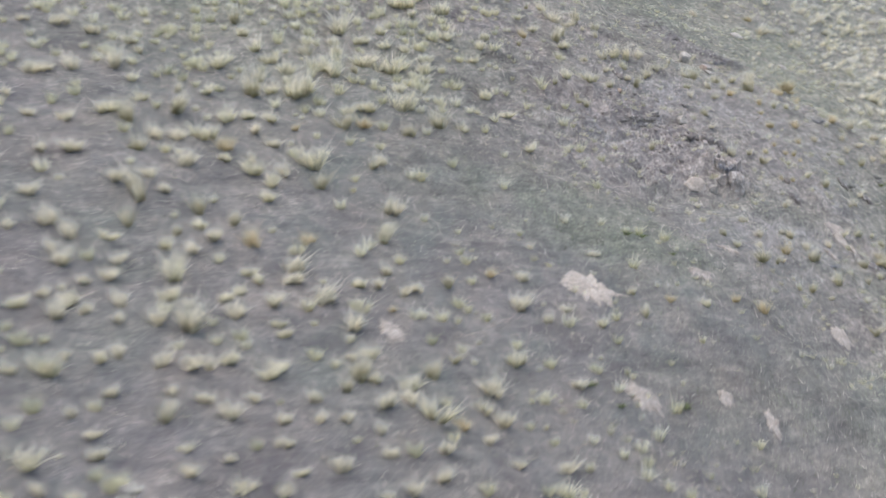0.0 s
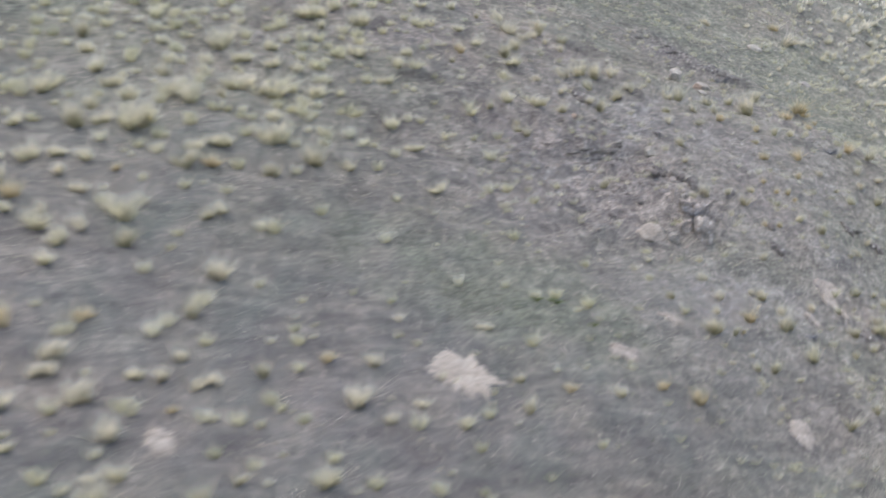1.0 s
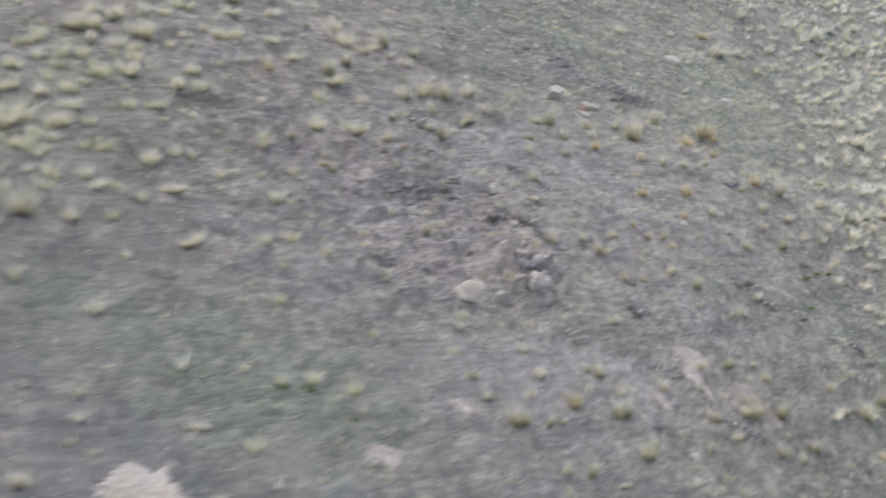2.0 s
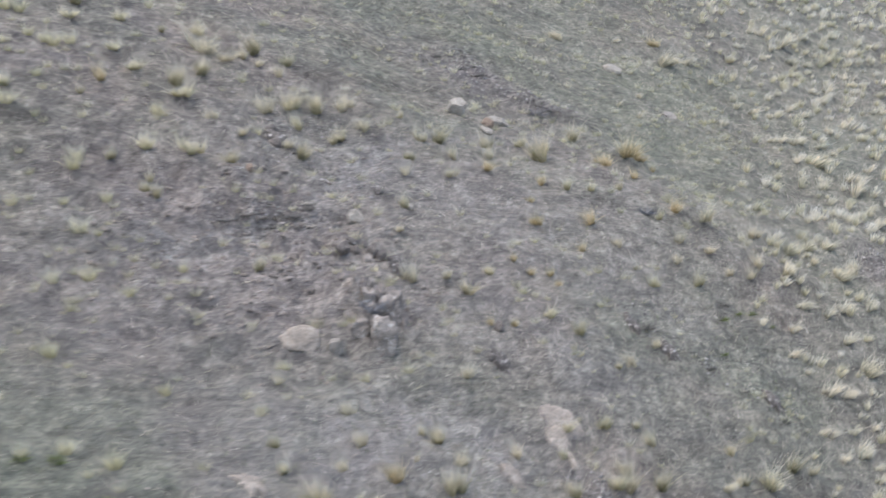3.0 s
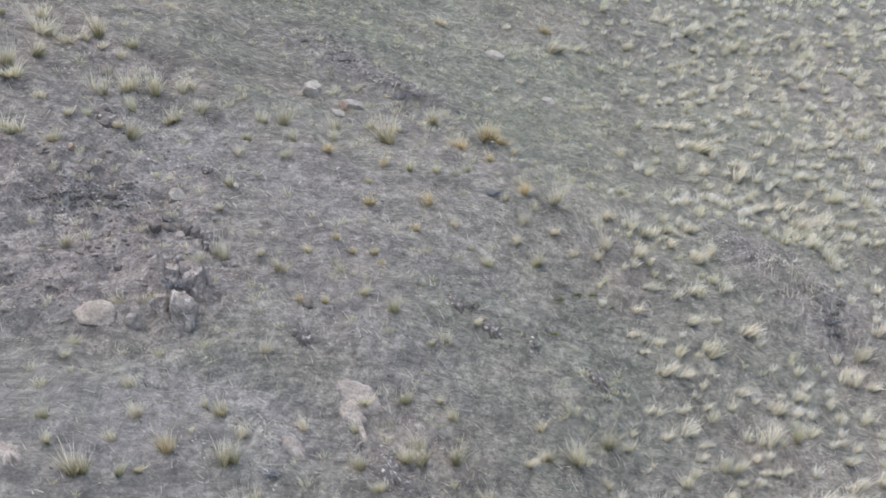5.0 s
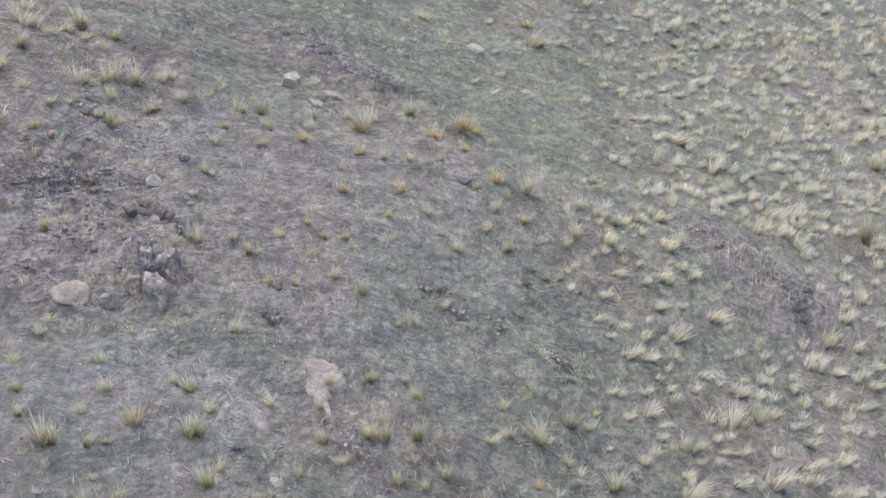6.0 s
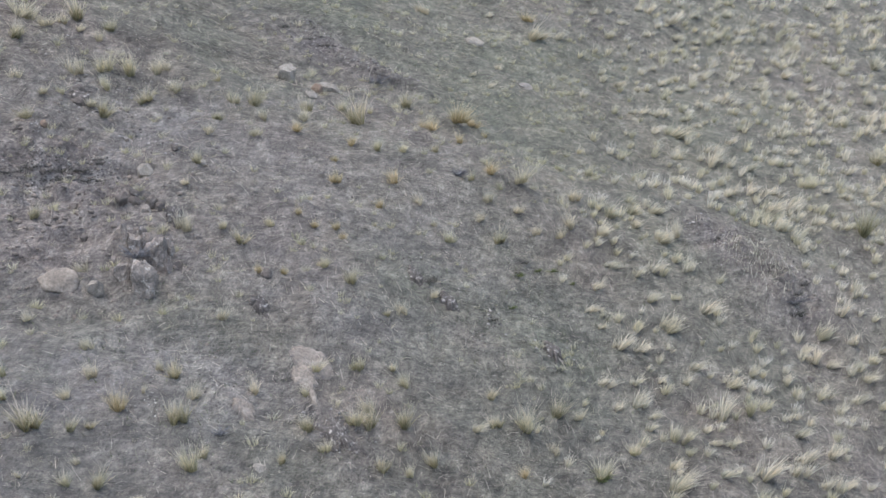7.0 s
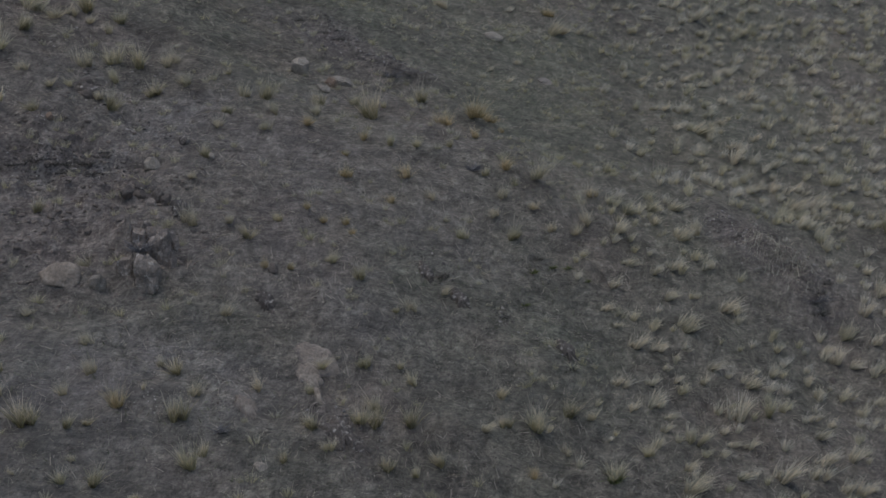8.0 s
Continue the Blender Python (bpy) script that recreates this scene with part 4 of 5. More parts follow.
def litter(name, label, mat, x, y, seed, length, width, rise):
    """Single fallen or low blades, one thin triangle each."""
    r = np.random.default_rng(seed)
    n = len(x)
    a, ln = np.where(r.uniform(0, 1, n) < 0.65, r.normal(0.45, 0.5, n), r.uniform(0, 2 * np.pi, n)), length * r.uniform(0.4, 1.3, n)
    z = terrain(x, y)
    dx, dy = np.cos(a), np.sin(a)
    tx, ty = x + dx * ln, y + dy * ln
    tz = terrain(tx, ty) + ln * rise * r.uniform(0.1, 1.2, n)
    w = width * r.uniform(0.5, 1.2, n) / 2
    v = np.stack([np.stack([x - dy * w, y + dx * w, z + 0.004], -1), np.stack([x + dy * w, y - dx * w, z + 0.012], -1), np.stack([tx, ty, tz], -1)], 1).reshape(-1, 3)
    me = link_mesh(name, v, np.arange(3 * n).reshape(-1, 3), mat, np.repeat(r.uniform(0, 1, n), 3))
    return tagged(new(name, me), label, "grass", kind="stuff")


fx, fy = scatter(rng, 390000, -27, 20, -18, 42, lambda x, y: np.clip(0.05 + 0.5 * value_noise(x, y, 0.6, 21) + 0.7 * (value_noise(x, y, 2.4, 22) - 0.2), 0, 1) * (1 - 0.6 * rubble(x, y)) * np.clip(blob(x, y, -3, 5, 16, 18) * 1.3, 0, 1) * (1 - 0.6 * worn(x, y)) + 0.5 * grass_felt(x, y))
litter("dry_litter", "fallen dry grass blades strewn over the soil", LITTER_BLADE, fx, fy, 501, 0.17, 0.013, 0.5)
fx, fy = scatter(rng, 160000, -27, 20, -18, 42, lambda x, y: np.clip(0.06 + verdure(x, y), 0, 1))
litter("low_herbs", "low grey-green herbs sprouting from the soil", HERB_BLADE, fx, fy, 502, 0.08, 0.022, 0.8)


def crumbs(name, label, mat, x, y, low, high, seed):
    """Soil crumbs: rough little eight-sided lumps in one mesh."""
    r = np.random.default_rng(seed)
    n = len(x)
    corners = np.array([[1, 0, 0], [0, 1, 0], [-1, 0, 0], [0, -1, 0], [0, 0, 1], [0, 0, -1]], float)
    sides = np.array([[0, 1, 4], [1, 2, 4], [2, 3, 4], [3, 0, 4], [1, 0, 5], [2, 1, 5], [3, 2, 5], [0, 3, 5]])
    v = corners[None] * r.uniform(0.5, 1.2, (n, 6, 1)) * (r.uniform(low, high, n) ** 1.0)[:, None, None] * [1, 1, 0.7]
    a = r.uniform(0, 6.28, n)
    c, d = np.cos(a)[:, None], np.sin(a)[:, None]
    v = np.stack([v[:, :, 0] * c - v[:, :, 1] * d + x[:, None], v[:, :, 0] * d + v[:, :, 1] * c + y[:, None], v[:, :, 2] + terrain(x, y)[:, None]], -1)
    f = (sides[None] + 6 * np.arange(n)[:, None, None]).reshape(-1, 3)
    return tagged(new(name, link_mesh(name, v.reshape(-1, 3), f, mat, np.repeat(r.uniform(0, 1, n), 6))), label, "soil", kind="stuff")


CRUMB = blade_material("soil_crumb", (0.10, 0.09, 0.086), (0.18, 0.165, 0.157), (0.31, 0.288, 0.268), islands=True, sheer=0.0)
fx, fy = scatter(rng, 45000, -27, 16, -16, 32, lambda x, y: np.clip(0.8 * value_noise(x, y, 0.8, 41) - 0.1 + 0.5 * rubble(x, y), 0, 1) * np.clip(blob(x, y, -4, 4, 13, 13) * 1.3, 0, 1))
crumbs("soil_crumbs", "dark earth crumbs lying loose on the slope", CRUMB, fx, fy, 0.012, 0.042, 505)


# ---- stones ----
def part(name, bm, mat, parent=None, label=""):
    me = bpy.data.meshes.new(name)
    bm.to_mesh(me)
    bm.free()
    me.materials.append(mat)
    ob = new(name, me)
    ob.parent = parent
    if label:
        tagged(ob, label)
    return ob


def rock_shape(seed, dims, cuts=7, jag=0.16, level=3, blocky=0.0):
    """A weathered stone: a ball cut by planes, roughened, resting with its base at z = 0."""
    r = random.Random(seed)
    bm = bmesh.new()
    bmesh.ops.create_icosphere(bm, subdivisions=level, radius=0.5)
    if blocky:
        for v in bm.verts:
            v.co *= (v.co.length / max(abs(v.co.x), abs(v.co.y), abs(v.co.z))) ** blocky
    planes = []
    for _ in range(cuts):
        v = Vector((r.uniform(-1, 1), r.uniform(-1, 1), r.uniform(-0.5, 1))).normalized()
        planes.append((v, r.uniform(0.28, 0.42)))
    shift = Vector((r.uniform(0, 50), r.uniform(0, 50), r.uniform(0, 50)))
    for v in bm.verts:
        co = v.co.copy()
        for n_, d_ in planes:
            over = co.dot(n_) - d_
            if over > 0:
                co -= n_ * over * 0.85
        co += co.normalized() * jag * (noise.fractal(co * 3.2 + shift, 0.9, 2.0, 4) * 0.5)
        if level > 3 and blocky:
            co += co.normalized() * jag * 0.12 * (noise.ridged_multi_fractal(co * 5.0 + shift, 0.9, 2.1, 3, 1.0, 2.0) - 1.0)
        v.co = Vector((co.x * dims[0], co.y * dims[1], co.z * dims[2]))
    bmesh.ops.translate(bm, verts=bm.verts, vec=(0, 0, dims[2] * 0.28))
    for f in bm.faces:
        f.smooth = not blocky
    return bm


def on_slope(x, y, turn=0.0, sink=0.0, upright=0.0):
    """A pose on the ground, tilted with it (upright=0) or plumb (upright=1)."""
    nrm = terrain_normal(x, y).lerp(Vector((0, 0, 1)), upright).normalized()
    q = Vector((0, 0, 1)).rotation_difference(nrm)
    return Matrix.Translation((x, y, float(terrain(x, y)) - sink)) @ q.to_matrix().to_4x4() @ Matrix.Rotation(radians(turn), 4, "Z")


def stone(name, label, mat, x, y, dims, seed, turn=0.0, sink=0.03, upright=0.0, group="", **shape):
    ob = part(name, rock_shape(seed, dims, **shape), mat)
    ob.matrix_world = on_slope(x, y, turn, sink, upright)
    return tagged(ob, label, "rock", group)


stone("boulder", "smooth buff boulder half sunk in the slope", SANDSTONE, -6.87, 3.84, (0.74, 0.68, 0.60), 21, 10, 0.22, 0.1, cuts=9, jag=0.14, level=4)
stone("stone", "small pale stone beside the boulder", PALESTONE, -6.19, 3.86, (0.31, 0.28, 0.34), 4, 30, 0.03, 0.5, blocky=0.3)

outcrop = new("rock_outcrop")
outcrop.location = (-5.45, 4.4, float(terrain(-5.45, 4.4)))
tagged(outcrop, "cracked pinkish-grey rock outcrop of upright blocks breaking from the slope", "rock outcrop")
PILLARS = (
    (-5.34, 4.12, (0.52, 0.46, 0.84), 41, 8, -0.12), (-5.27, 4.86, (0.42, 0.46, 0.82), 55, -6, -0.18),
    (-5.67, 4.92, (0.25, 0.40, 0.66), 43, 4, -0.16), (-5.90, 5.02, (0.15, 0.3, 0.5), 46, 12, -0.16),
    (-5.82, 4.26, (0.27, 0.26, 0.36), 45, 30, -0.04), (-5.99, 4.66, (0.18, 0.16, 0.20), 50, 75, -0.03),
)
BROKEN_BLOCKS = (
    (-5.10, 5.16, (0.22, 0.26, 0.44), 53, 20, -0.12), (-5.98, 5.22, (0.24, 0.18, 0.16), 48, 30, -0.03),
    (-5.56, 4.22, (0.15, 0.2, 0.30), 44, -12, -0.10), (-5.57, 4.56, (0.22, 0.22, 0.46), 56, 20, -0.10),
    (-5.47, 5.10, (0.2, 0.3, 0.50), 57, 0, -0.16), (-5.07, 4.74, (0.2, 0.3, 0.46), 58, 15, -0.16),
    (-5.60, 5.28, (0.3, 0.2, 0.34), 59, 50, -0.12), (-5.30, 5.24, (0.26, 0.2, 0.4), 60, 70, -0.10),
)
for x, y, dims, seed, turn, rise in PILLARS + BROKEN_BLOCKS:
    block = part("block", rock_shape(seed, dims, cuts=6, jag=0.22, level=4, blocky=0.75), LEDGEROCK, outcrop)
    block.matrix_basis = Matrix.Translation(Vector((x, y, float(terrain(x, y)) + rise)) - outcrop.location) @ Matrix.Rotation(radians(turn), 4, "Z")


def slab(x, y, length, width, turn, seed, thick=0.055, ragged=0.42, mat=BEDROCK, label="flat buff sandstone slab flush with the soil", group="sandstone slabs"):
    """A flat bedrock slab with a ragged outline, lying in the soil with a low broken lip."""
    r = random.Random(seed)
    off = Vector((r.uniform(0, 90), r.uniform(0, 90), 0))
    rings, around = 14, 72
    bm = bmesh.new()
    c, d = math.cos(radians(turn)), math.sin(radians(turn))
    z0 = float(terrain(x, y))
    rows = []
    for k in range(rings + 1):
        f = k / rings
        row = []
        for a in range(around if k else 1):
            ang = 2 * math.pi * a / around
            round_ = Vector((math.cos(ang), math.sin(ang), 0))
            edge = 1 + ragged * (noise.fractal(round_ * 1.6 + off, 0.45, 2.0, 6) + 0.7 * noise.noise(round_ * 5.5 + off) + 0.5 * noise.noise(round_ * 12 + off))
            u, v = f * edge * math.cos(ang) * length / 2, f * edge * math.sin(ang) * width / 2
            px, py = u * c - v * d, u * d + v * c
            lift = thick * (1 - f ** 6) - 0.05 * f ** 10 + 0.035 * noise.fractal(Vector((px, py, seed)) * 4.0, 0.6, 2.0, 5)
            row.append(bm.verts.new((px, py, float(terrain(x + px, y + py)) - z0 + lift)))
        rows.append(row)
    for a in range(around):
        b = (a + 1) % around
        bm.faces.new((rows[0][0], rows[1][a], rows[1][b]))
        for k in range(1, rings):
            bm.faces.new((rows[k][a], rows[k + 1][a], rows[k + 1][b], rows[k][b]))
    ob = part("rock_slab", bm, mat)
    ob.data.attributes.new("rim", "FLOAT", "POINT").data.foreach_set("value", np.r_[0.0, np.repeat((np.arange(1, rings + 1) / rings) ** 2.5, around)].astype(np.float32))
    for face in ob.data.polygons:
        face.use_smooth = True
    ob.location = (x, y, z0)
    return tagged(ob, label, "rock", group)


for x, y, l, w, turn, seed, ragged in ((-2.38, 3.80, 0.82, 0.64, 0, 61, 0.1), (-2.49, 3.36, 0.45, 0.50, 5, 62, 0.22), (-2.30, 2.94, 0.14, 0.34, 20, 64, 0.2), (-3.36, 1.98, 0.40, 0.46, 10, 63, 0.3)):
    slab(x, y, l, w, turn, seed, 0.08, ragged)
for x, y, l, w, turn, seed in (
    (-11.98, -4.32, 1.5, 1.15, 27, 58), (-5.13, -2.73, 0.52, 0.85, -12, 65), (-17.01, -8.21, 0.5, 0.6, 0, 66),
    (-8.60, -2.11, 0.75, 0.6, 30, 67), (-7.24, -0.34, 0.48, 0.55, 12, 68), (-11.83, -8.10, 0.95, 0.75, -30, 69),
    (-9.66, -7.01, 0.4, 0.6, -12, 70), (-8.65, -7.23, 0.34, 0.8, -5, 71),
):
    slab(x, y, l, w, turn, seed)
for x, y, l, w, turn, seed in ((-1.84, 2.26, 0.72, 0.66, -30, 75), (-3.39, 4.64, 0.34, 0.36, 10, 76), (-5.13, 6.12, 0.36, 0.5, 30, 77), (-7.55, 9.17, 0.4, 0.4, 5, 78), (0.05, 7.19, 0.4, 0.4, 0, 79), (2.17, 7.35, 0.4, 0.5, 0, 80), (-0.60, 7.50, 0.3, 0.4, 0, 93)):
    slab(x, y, l, w, turn, seed, 0.10, 0.45, GREYSTONE, "grey lichen-mottled bedrock breaking through the soil", "lichened bedrock")

stone("stone", "pale angular stone in thin grass", PALESTONE, -3.82, 13.92, (0.46, 0.5, 0.56), 81, 20, 0.06, 0.3, blocky=0.4)
stone("stone", "rust-red stone touching a pale one", REDSTONE, -3.07, 13.98, (0.34, 0.34, 0.32), 82, 0, 0.05, blocky=0.3)
stone("stone", "pale flat stone touching a red one", PALESTONE, -2.86, 14.30, (0.6, 0.42, 0.32), 83, 0, 0.06, blocky=0.4)
stone("stone", "pale flat stone in thin grass", PALESTONE, -3.16, 13.20, (0.34, 0.4, 0.14), 84, 40)
stone("stone", "pale rounded stone high on the slope", PALESTONE, 0.78, 21.23, (0.6, 0.6, 0.26), 85, 10, 0.08, cuts=6)
stone("stone", "pale low stone among grass", PALESTONE, 2.18, 19.83, (0.48, 0.5, 0.2), 86, 0, 0.05, blocky=0.3)
stone("stone", "grey flat stone on bare soil", GREYSTONE, -5.52, 8.59, (0.26, 0.3, 0.14), 87, 30)
stone("stone", "brown stone on bare soil", BROWNSTONE, -3.37, 5.45, (0.22, 0.26, 0.24), 88, 30)
stone("stone", "pinkish stone beside white pebbles", REDSTONE, -7.95, 7.63, (0.16, 0.2, 0.2), 89, 30)
stone("stone", "small pale flat stone", PALESTONE, -2.98, 0.82, (0.26, 0.22, 0.08), 90, 0)
stone("stone", "dark stone among wind-bent grass", BROWNSTONE, 8.41, 11.18, (0.2, 0.2, 0.14), 91, 0)
stone("stone", "white stone on the hillside soil", PALESTONE, -21.84, -14.21, (0.4, 0.3, 0.14), 92, 0)
for x, y, d, seed in ((-7.72, 6.5, 0.2, 109), (-7.3, 6.96, 0.22, 110), (-7.05, 7.12, 0.18, 124), (-8.1, 6.3, 0.18, 125), (-1.66, 2.36, 0.3, 126), (-1.9, 2.0, 0.26, 127), (-1.95, 2.45, 0.3, 101), (-1.70, 2.30, 0.24, 102), (-1.55, 2.15, 0.26, 103), (-2.05, 2.17, 0.2, 104), (-3.41, 4.63, 0.24, 105), (-3.27, 4.49, 0.18, 106), (-5.99, 6.61, 0.26, 107), (-5.78, 6.70, 0.22, 108)):
    stone("stone", "grey lichen-spotted stone set in the soil", GREYSTONE, x, y, (d * 1.2, d, d * 0.45), seed, seed * 37, 0.04, 0.0, "lichened stones", level=2)


for x, y, dims, seed, mat, words in (
    (-5.93, 7.55, (0.34, 0.34, 0.34), 111, PALESTONE, "grey-buff stone bedded in broken soil"), (-6.13, 6.16, (0.26, 0.26, 0.30), 112, BROWNSTONE, "dark brown rounded stone in broken soil"),
    (-5.97, 6.30, (0.26, 0.26, 0.28), 113, BROWNSTONE, "dark brown rounded stone in broken soil"), (-5.64, 6.40, (0.26, 0.28, 0.42), 114, BROWNSTONE, "upright dark brown rock among smaller stones"),
    (-5.70, 6.12, (0.2, 0.2, 0.24), 121, LEDGEROCK, "small pinkish-grey rock among brown stones"), (-5.44, 6.30, (0.24, 0.24, 0.34), 122, BROWNSTONE, "brown cracked stone in broken soil"),
    (-6.30, 6.36, (0.22, 0.2, 0.16), 123, BROWNSTONE, "brown stone in broken soil"), (-7.57, 9.00, (0.34, 0.30, 0.24), 115, BROWNSTONE, "dark brown stone among grass tufts"),
    (-7.68, 9.49, (0.30, 0.28, 0.22), 116, BROWNSTONE, "dark brown stone among grass tufts"), (-6.67, 5.29, (0.22, 0.20, 0.18), 117, BROWNSTONE, "brown stone in broken soil"),
    (-7.02, 5.99, (0.22, 0.2, 0.16), 118, BROWNSTONE, "brown stone in broken soil"), (-6.32, 5.77, (0.18, 0.2, 0.16), 119, BROWNSTONE, "brown stone in broken soil"),
    (-4.96, 8.23, (0.30, 0.26, 0.18), 120, PALESTONE, "pale stone on bare soil"),
):
    stone("stone", words, mat, x, y, dims, seed, seed * 23, 0.06, 0.3, blocky=0.2)

CLOD = stone_material("soil_clod", (0.145, 0.127, 0.117), (0.268, 0.24, 0.22), (0.40, 0.362, 0.332), None, 5.0)


STRAWCLOD = stone_material("straw_clod", (0.25, 0.225, 0.2), (0.42, 0.385, 0.345), (0.6, 0.56, 0.505), None, 7.0)
BLACK_CRUMB = blade_material("dark_crumb", (0.085, 0.08, 0.08), (0.18, 0.172, 0.17), (0.48, 0.465, 0.455), islands=True, sheer=0.0)


def pebbles(name, label, mat, x, y, low, high, seed):
    """Many little stones in one mesh."""
    r = np.random.default_rng(seed)
    shapes = []
    for k in range(6):
        bm = rock_shape(900 + k, (1, 0.8, 0.6), cuts=6, jag=0.5, level=1)
        bm.verts.ensure_lookup_table()
        shapes.append((np.array([v.co[:] for v in bm.verts]), np.array([[v.index for v in f.verts] for f in bm.faces])))
        bm.free()
    vs, fs, n = [], [], 0
    for px, py, pz in zip(x, y, terrain(x, y)):
        v, f = shapes[r.integers(6)]
        s, a = r.uniform(low, high), r.uniform(0, 6.28)
        c, d = np.cos(a) * s, np.sin(a) * s
        vs.append(np.stack([px + v[:, 0] * c - v[:, 1] * d, py + v[:, 0] * d + v[:, 1] * c, pz - 0.3 * s + v[:, 2] * s], -1))
        fs.append(f + n)
        n += len(v)
    return tagged(new(name, link_mesh(name, np.concatenate(vs), np.concatenate(fs), mat)), label, "stones", kind="stuff")


fx, fy = scatter(rng, 70000, -15, 13, -2, 22, lambda x, y: np.clip(rubble(x, y) * 0.5 * (0.3 + value_noise(x, y, 0.6, 31)), 0, 1))
pebbles("soil_clods", "brown stony clods littering the broken slope", CLOD, fx, fy, 0.03, 0.09, 601)
fx, fy = scatter(rng, 9000, 6.6, 9.2, 13.0, 15.0, lambda x, y: 0.7 * blob(x, y, 7.65, 14.05, 0.5, 0.3) * value_noise(x, y, 0.3, 37))
pebbles("heap_clods", "straw-brown clods heaped on the grassy slope", STRAWCLOD, fx, fy, 0.04, 0.12, 607)
fx, fy = scatter(rng, 2600, 6.4, 9.4, 13.0, 15.2, lambda x, y: blob(x, y, 7.8, 14.05, 0.6, 0.35))
litter("straw_tangle", "tangled broken straw lying on a heap of clods", SWEPT_BLADE, fx, fy, 503, 0.2, 0.018, 0.9)
fx, fy = scatter(rng, 40000, -20, 12, -12, 25, lambda x, y: 0.03)
fx_, fy_ = scatter(rng, 5200, -10.5, -4, 2, 10, lambda x, y: np.clip(rubble(x, y) * 0.6 * value_noise(x, y, 0.8, 33), 0, 1))
pebbles("earth_lumps", "large brown lumps of crumbling earth on the broken slope", CLOD, fx_, fy_, 0.08, 0.2, 604)
pebbles("gravel", "small grey stones scattered over the soil", GREYSTONE, fx, fy, 0.02, 0.06, 602)
fx, fy = scatter(rng, 9000, -9.2, -6.2, 5.6, 8.0, lambda x, y: 0.4 * np.clip(blob(x, y, -8.0, 6.3, 0.35, 0.2) + blob(x, y, -7.45, 6.88, 0.4, 0.22) + blob(x, y, -6.95, 7.34, 0.3, 0.18), 0, 1) * value_noise(x, y, 0.2, 39))
pebbles("ledge_stones", "grey flinty stones crowding a crumbling ledge", GREYSTONE, fx, fy, 0.04, 0.1, 608)
dark_rubble = lambda x, y: np.clip(blob(x, y, -8.0, 6.35, 0.35, 0.2) + blob(x, y, -7.45, 6.85, 0.35, 0.22) + blob(x, y, -6.95, 7.28, 0.25, 0.18) + blob(x, y, -1.92, 16.65, 0.7, 0.25) + blob(x, y, -3.52, 17.53, 0.3, 0.5)
                                   + 0.3 * blob(x, y, 8.54, 13.92, 0.3, 0.7) + 0.5 * blob(x, y, 6.51, 14.37, 0.5, 0.5) + 0.8 * blob(x, y, 0.91, 7.52, 0.16, 0.25) + 0.8 * blob(x, y, 2.12, 7.35, 0.3, 0.3)
                                   + 0.6 * blob(x, y, -0.35, 7.80, 0.3, 0.3) + 0.6 * blob(x, y, -1.75, 2.50, 0.3, 0.25) + 0.5 * blob(x, y, -6.17, 8.52, 0.7, 0.4) + 0.5 * blob(x, y, -7.14, 9.97, 0.5, 0.8), 0, 1) * value_noise(x, y, 0.22, 35) ** 1.3
fx, fy = scatter(rng, 130000, -10, 10, 1, 20, dark_rubble)
crumbs("dark_rubble", "dark grey crumbling rubble with low dead growth", BLACK_CRUMB, fx, fy, 0.015, 0.05, 605)
cx = np.array([-7.77, -8.04, -5.48, -4.88, -5.11, -4.76, -4.58, -3.9, -8.0, -7.21, -3.72, -10.77, -9.63, -9.42, -11.06, -1.9])
cy = np.array([7.74, 7.45, 1.12, 1.37, 0.92, 1.06, 1.17, 2.28, 11.11, 11.79, 2.41, 7.58, 6.7, 7.79, 9.84, 2.4])
fx = np.concatenate([cx_ + rng.normal(0, 0.1, 9) for cx_ in cx] + [rng.uniform(-9, 6, 70)])
fy = np.concatenate([cy_ + rng.normal(0, 0.12, 9) for cy_ in cy] + [rng.uniform(-2, 12, 70)])
pebbles("white_pebbles", "tiny white pebbles and petals on the soil", WHITESTONE, fx, fy, 0.02, 0.05, 603)


# ---- dead shrubs ----
def branch_shape(r, size):
    """One crooked tapered branch as a six-sided tube."""
    bm = bmesh.new()
    a, up = r.uniform(0, 6.28), r.uniform(0.15, 0.9)
    p = Vector((r.uniform(-0.03, 0.03), r.uniform(-0.03, 0.03), -0.02))
    step = Vector((math.cos(a), math.sin(a), up)).normalized() * size / 3 * r.uniform(0.6, 1.2)
    side = step.cross(Vector((0, 0, 1))).normalized()
    lift = side.cross(step).normalized()
    rings = []
    for k in range(4):
        rad = 0.012 * (1.0 - 0.25 * k)
        rings.append([bm.verts.new(p + side * rad * math.cos(q) + lift * rad * math.sin(q)) for q in (0, 1.05, 2.09, 3.14, 4.19, 5.24)])
        p = p + step + Vector((r.uniform(-1, 1), r.uniform(-1, 1), r.uniform(-1.2, 0.4))) * size * 0.05
    for low, high in zip(rings, rings[1:]):
        for q in range(6):
            bm.faces.new((low[q], low[(q + 1) % 6], high[(q + 1) % 6], high[q]))
    bm.faces.new(rings[-1])
    return bm


def shrub(x, y, size, seed, label):
    """A sprawl of bare branches from one root."""
    r = random.Random(seed)
    ob = new("dead_shrub")
    ob.location = (x, y, float(terrain(x, y)) + 0.01)
    for _ in range(50):
        part("branch", branch_shape(r, size), TWIG, ob)
    return tagged(ob, label, "shrub")


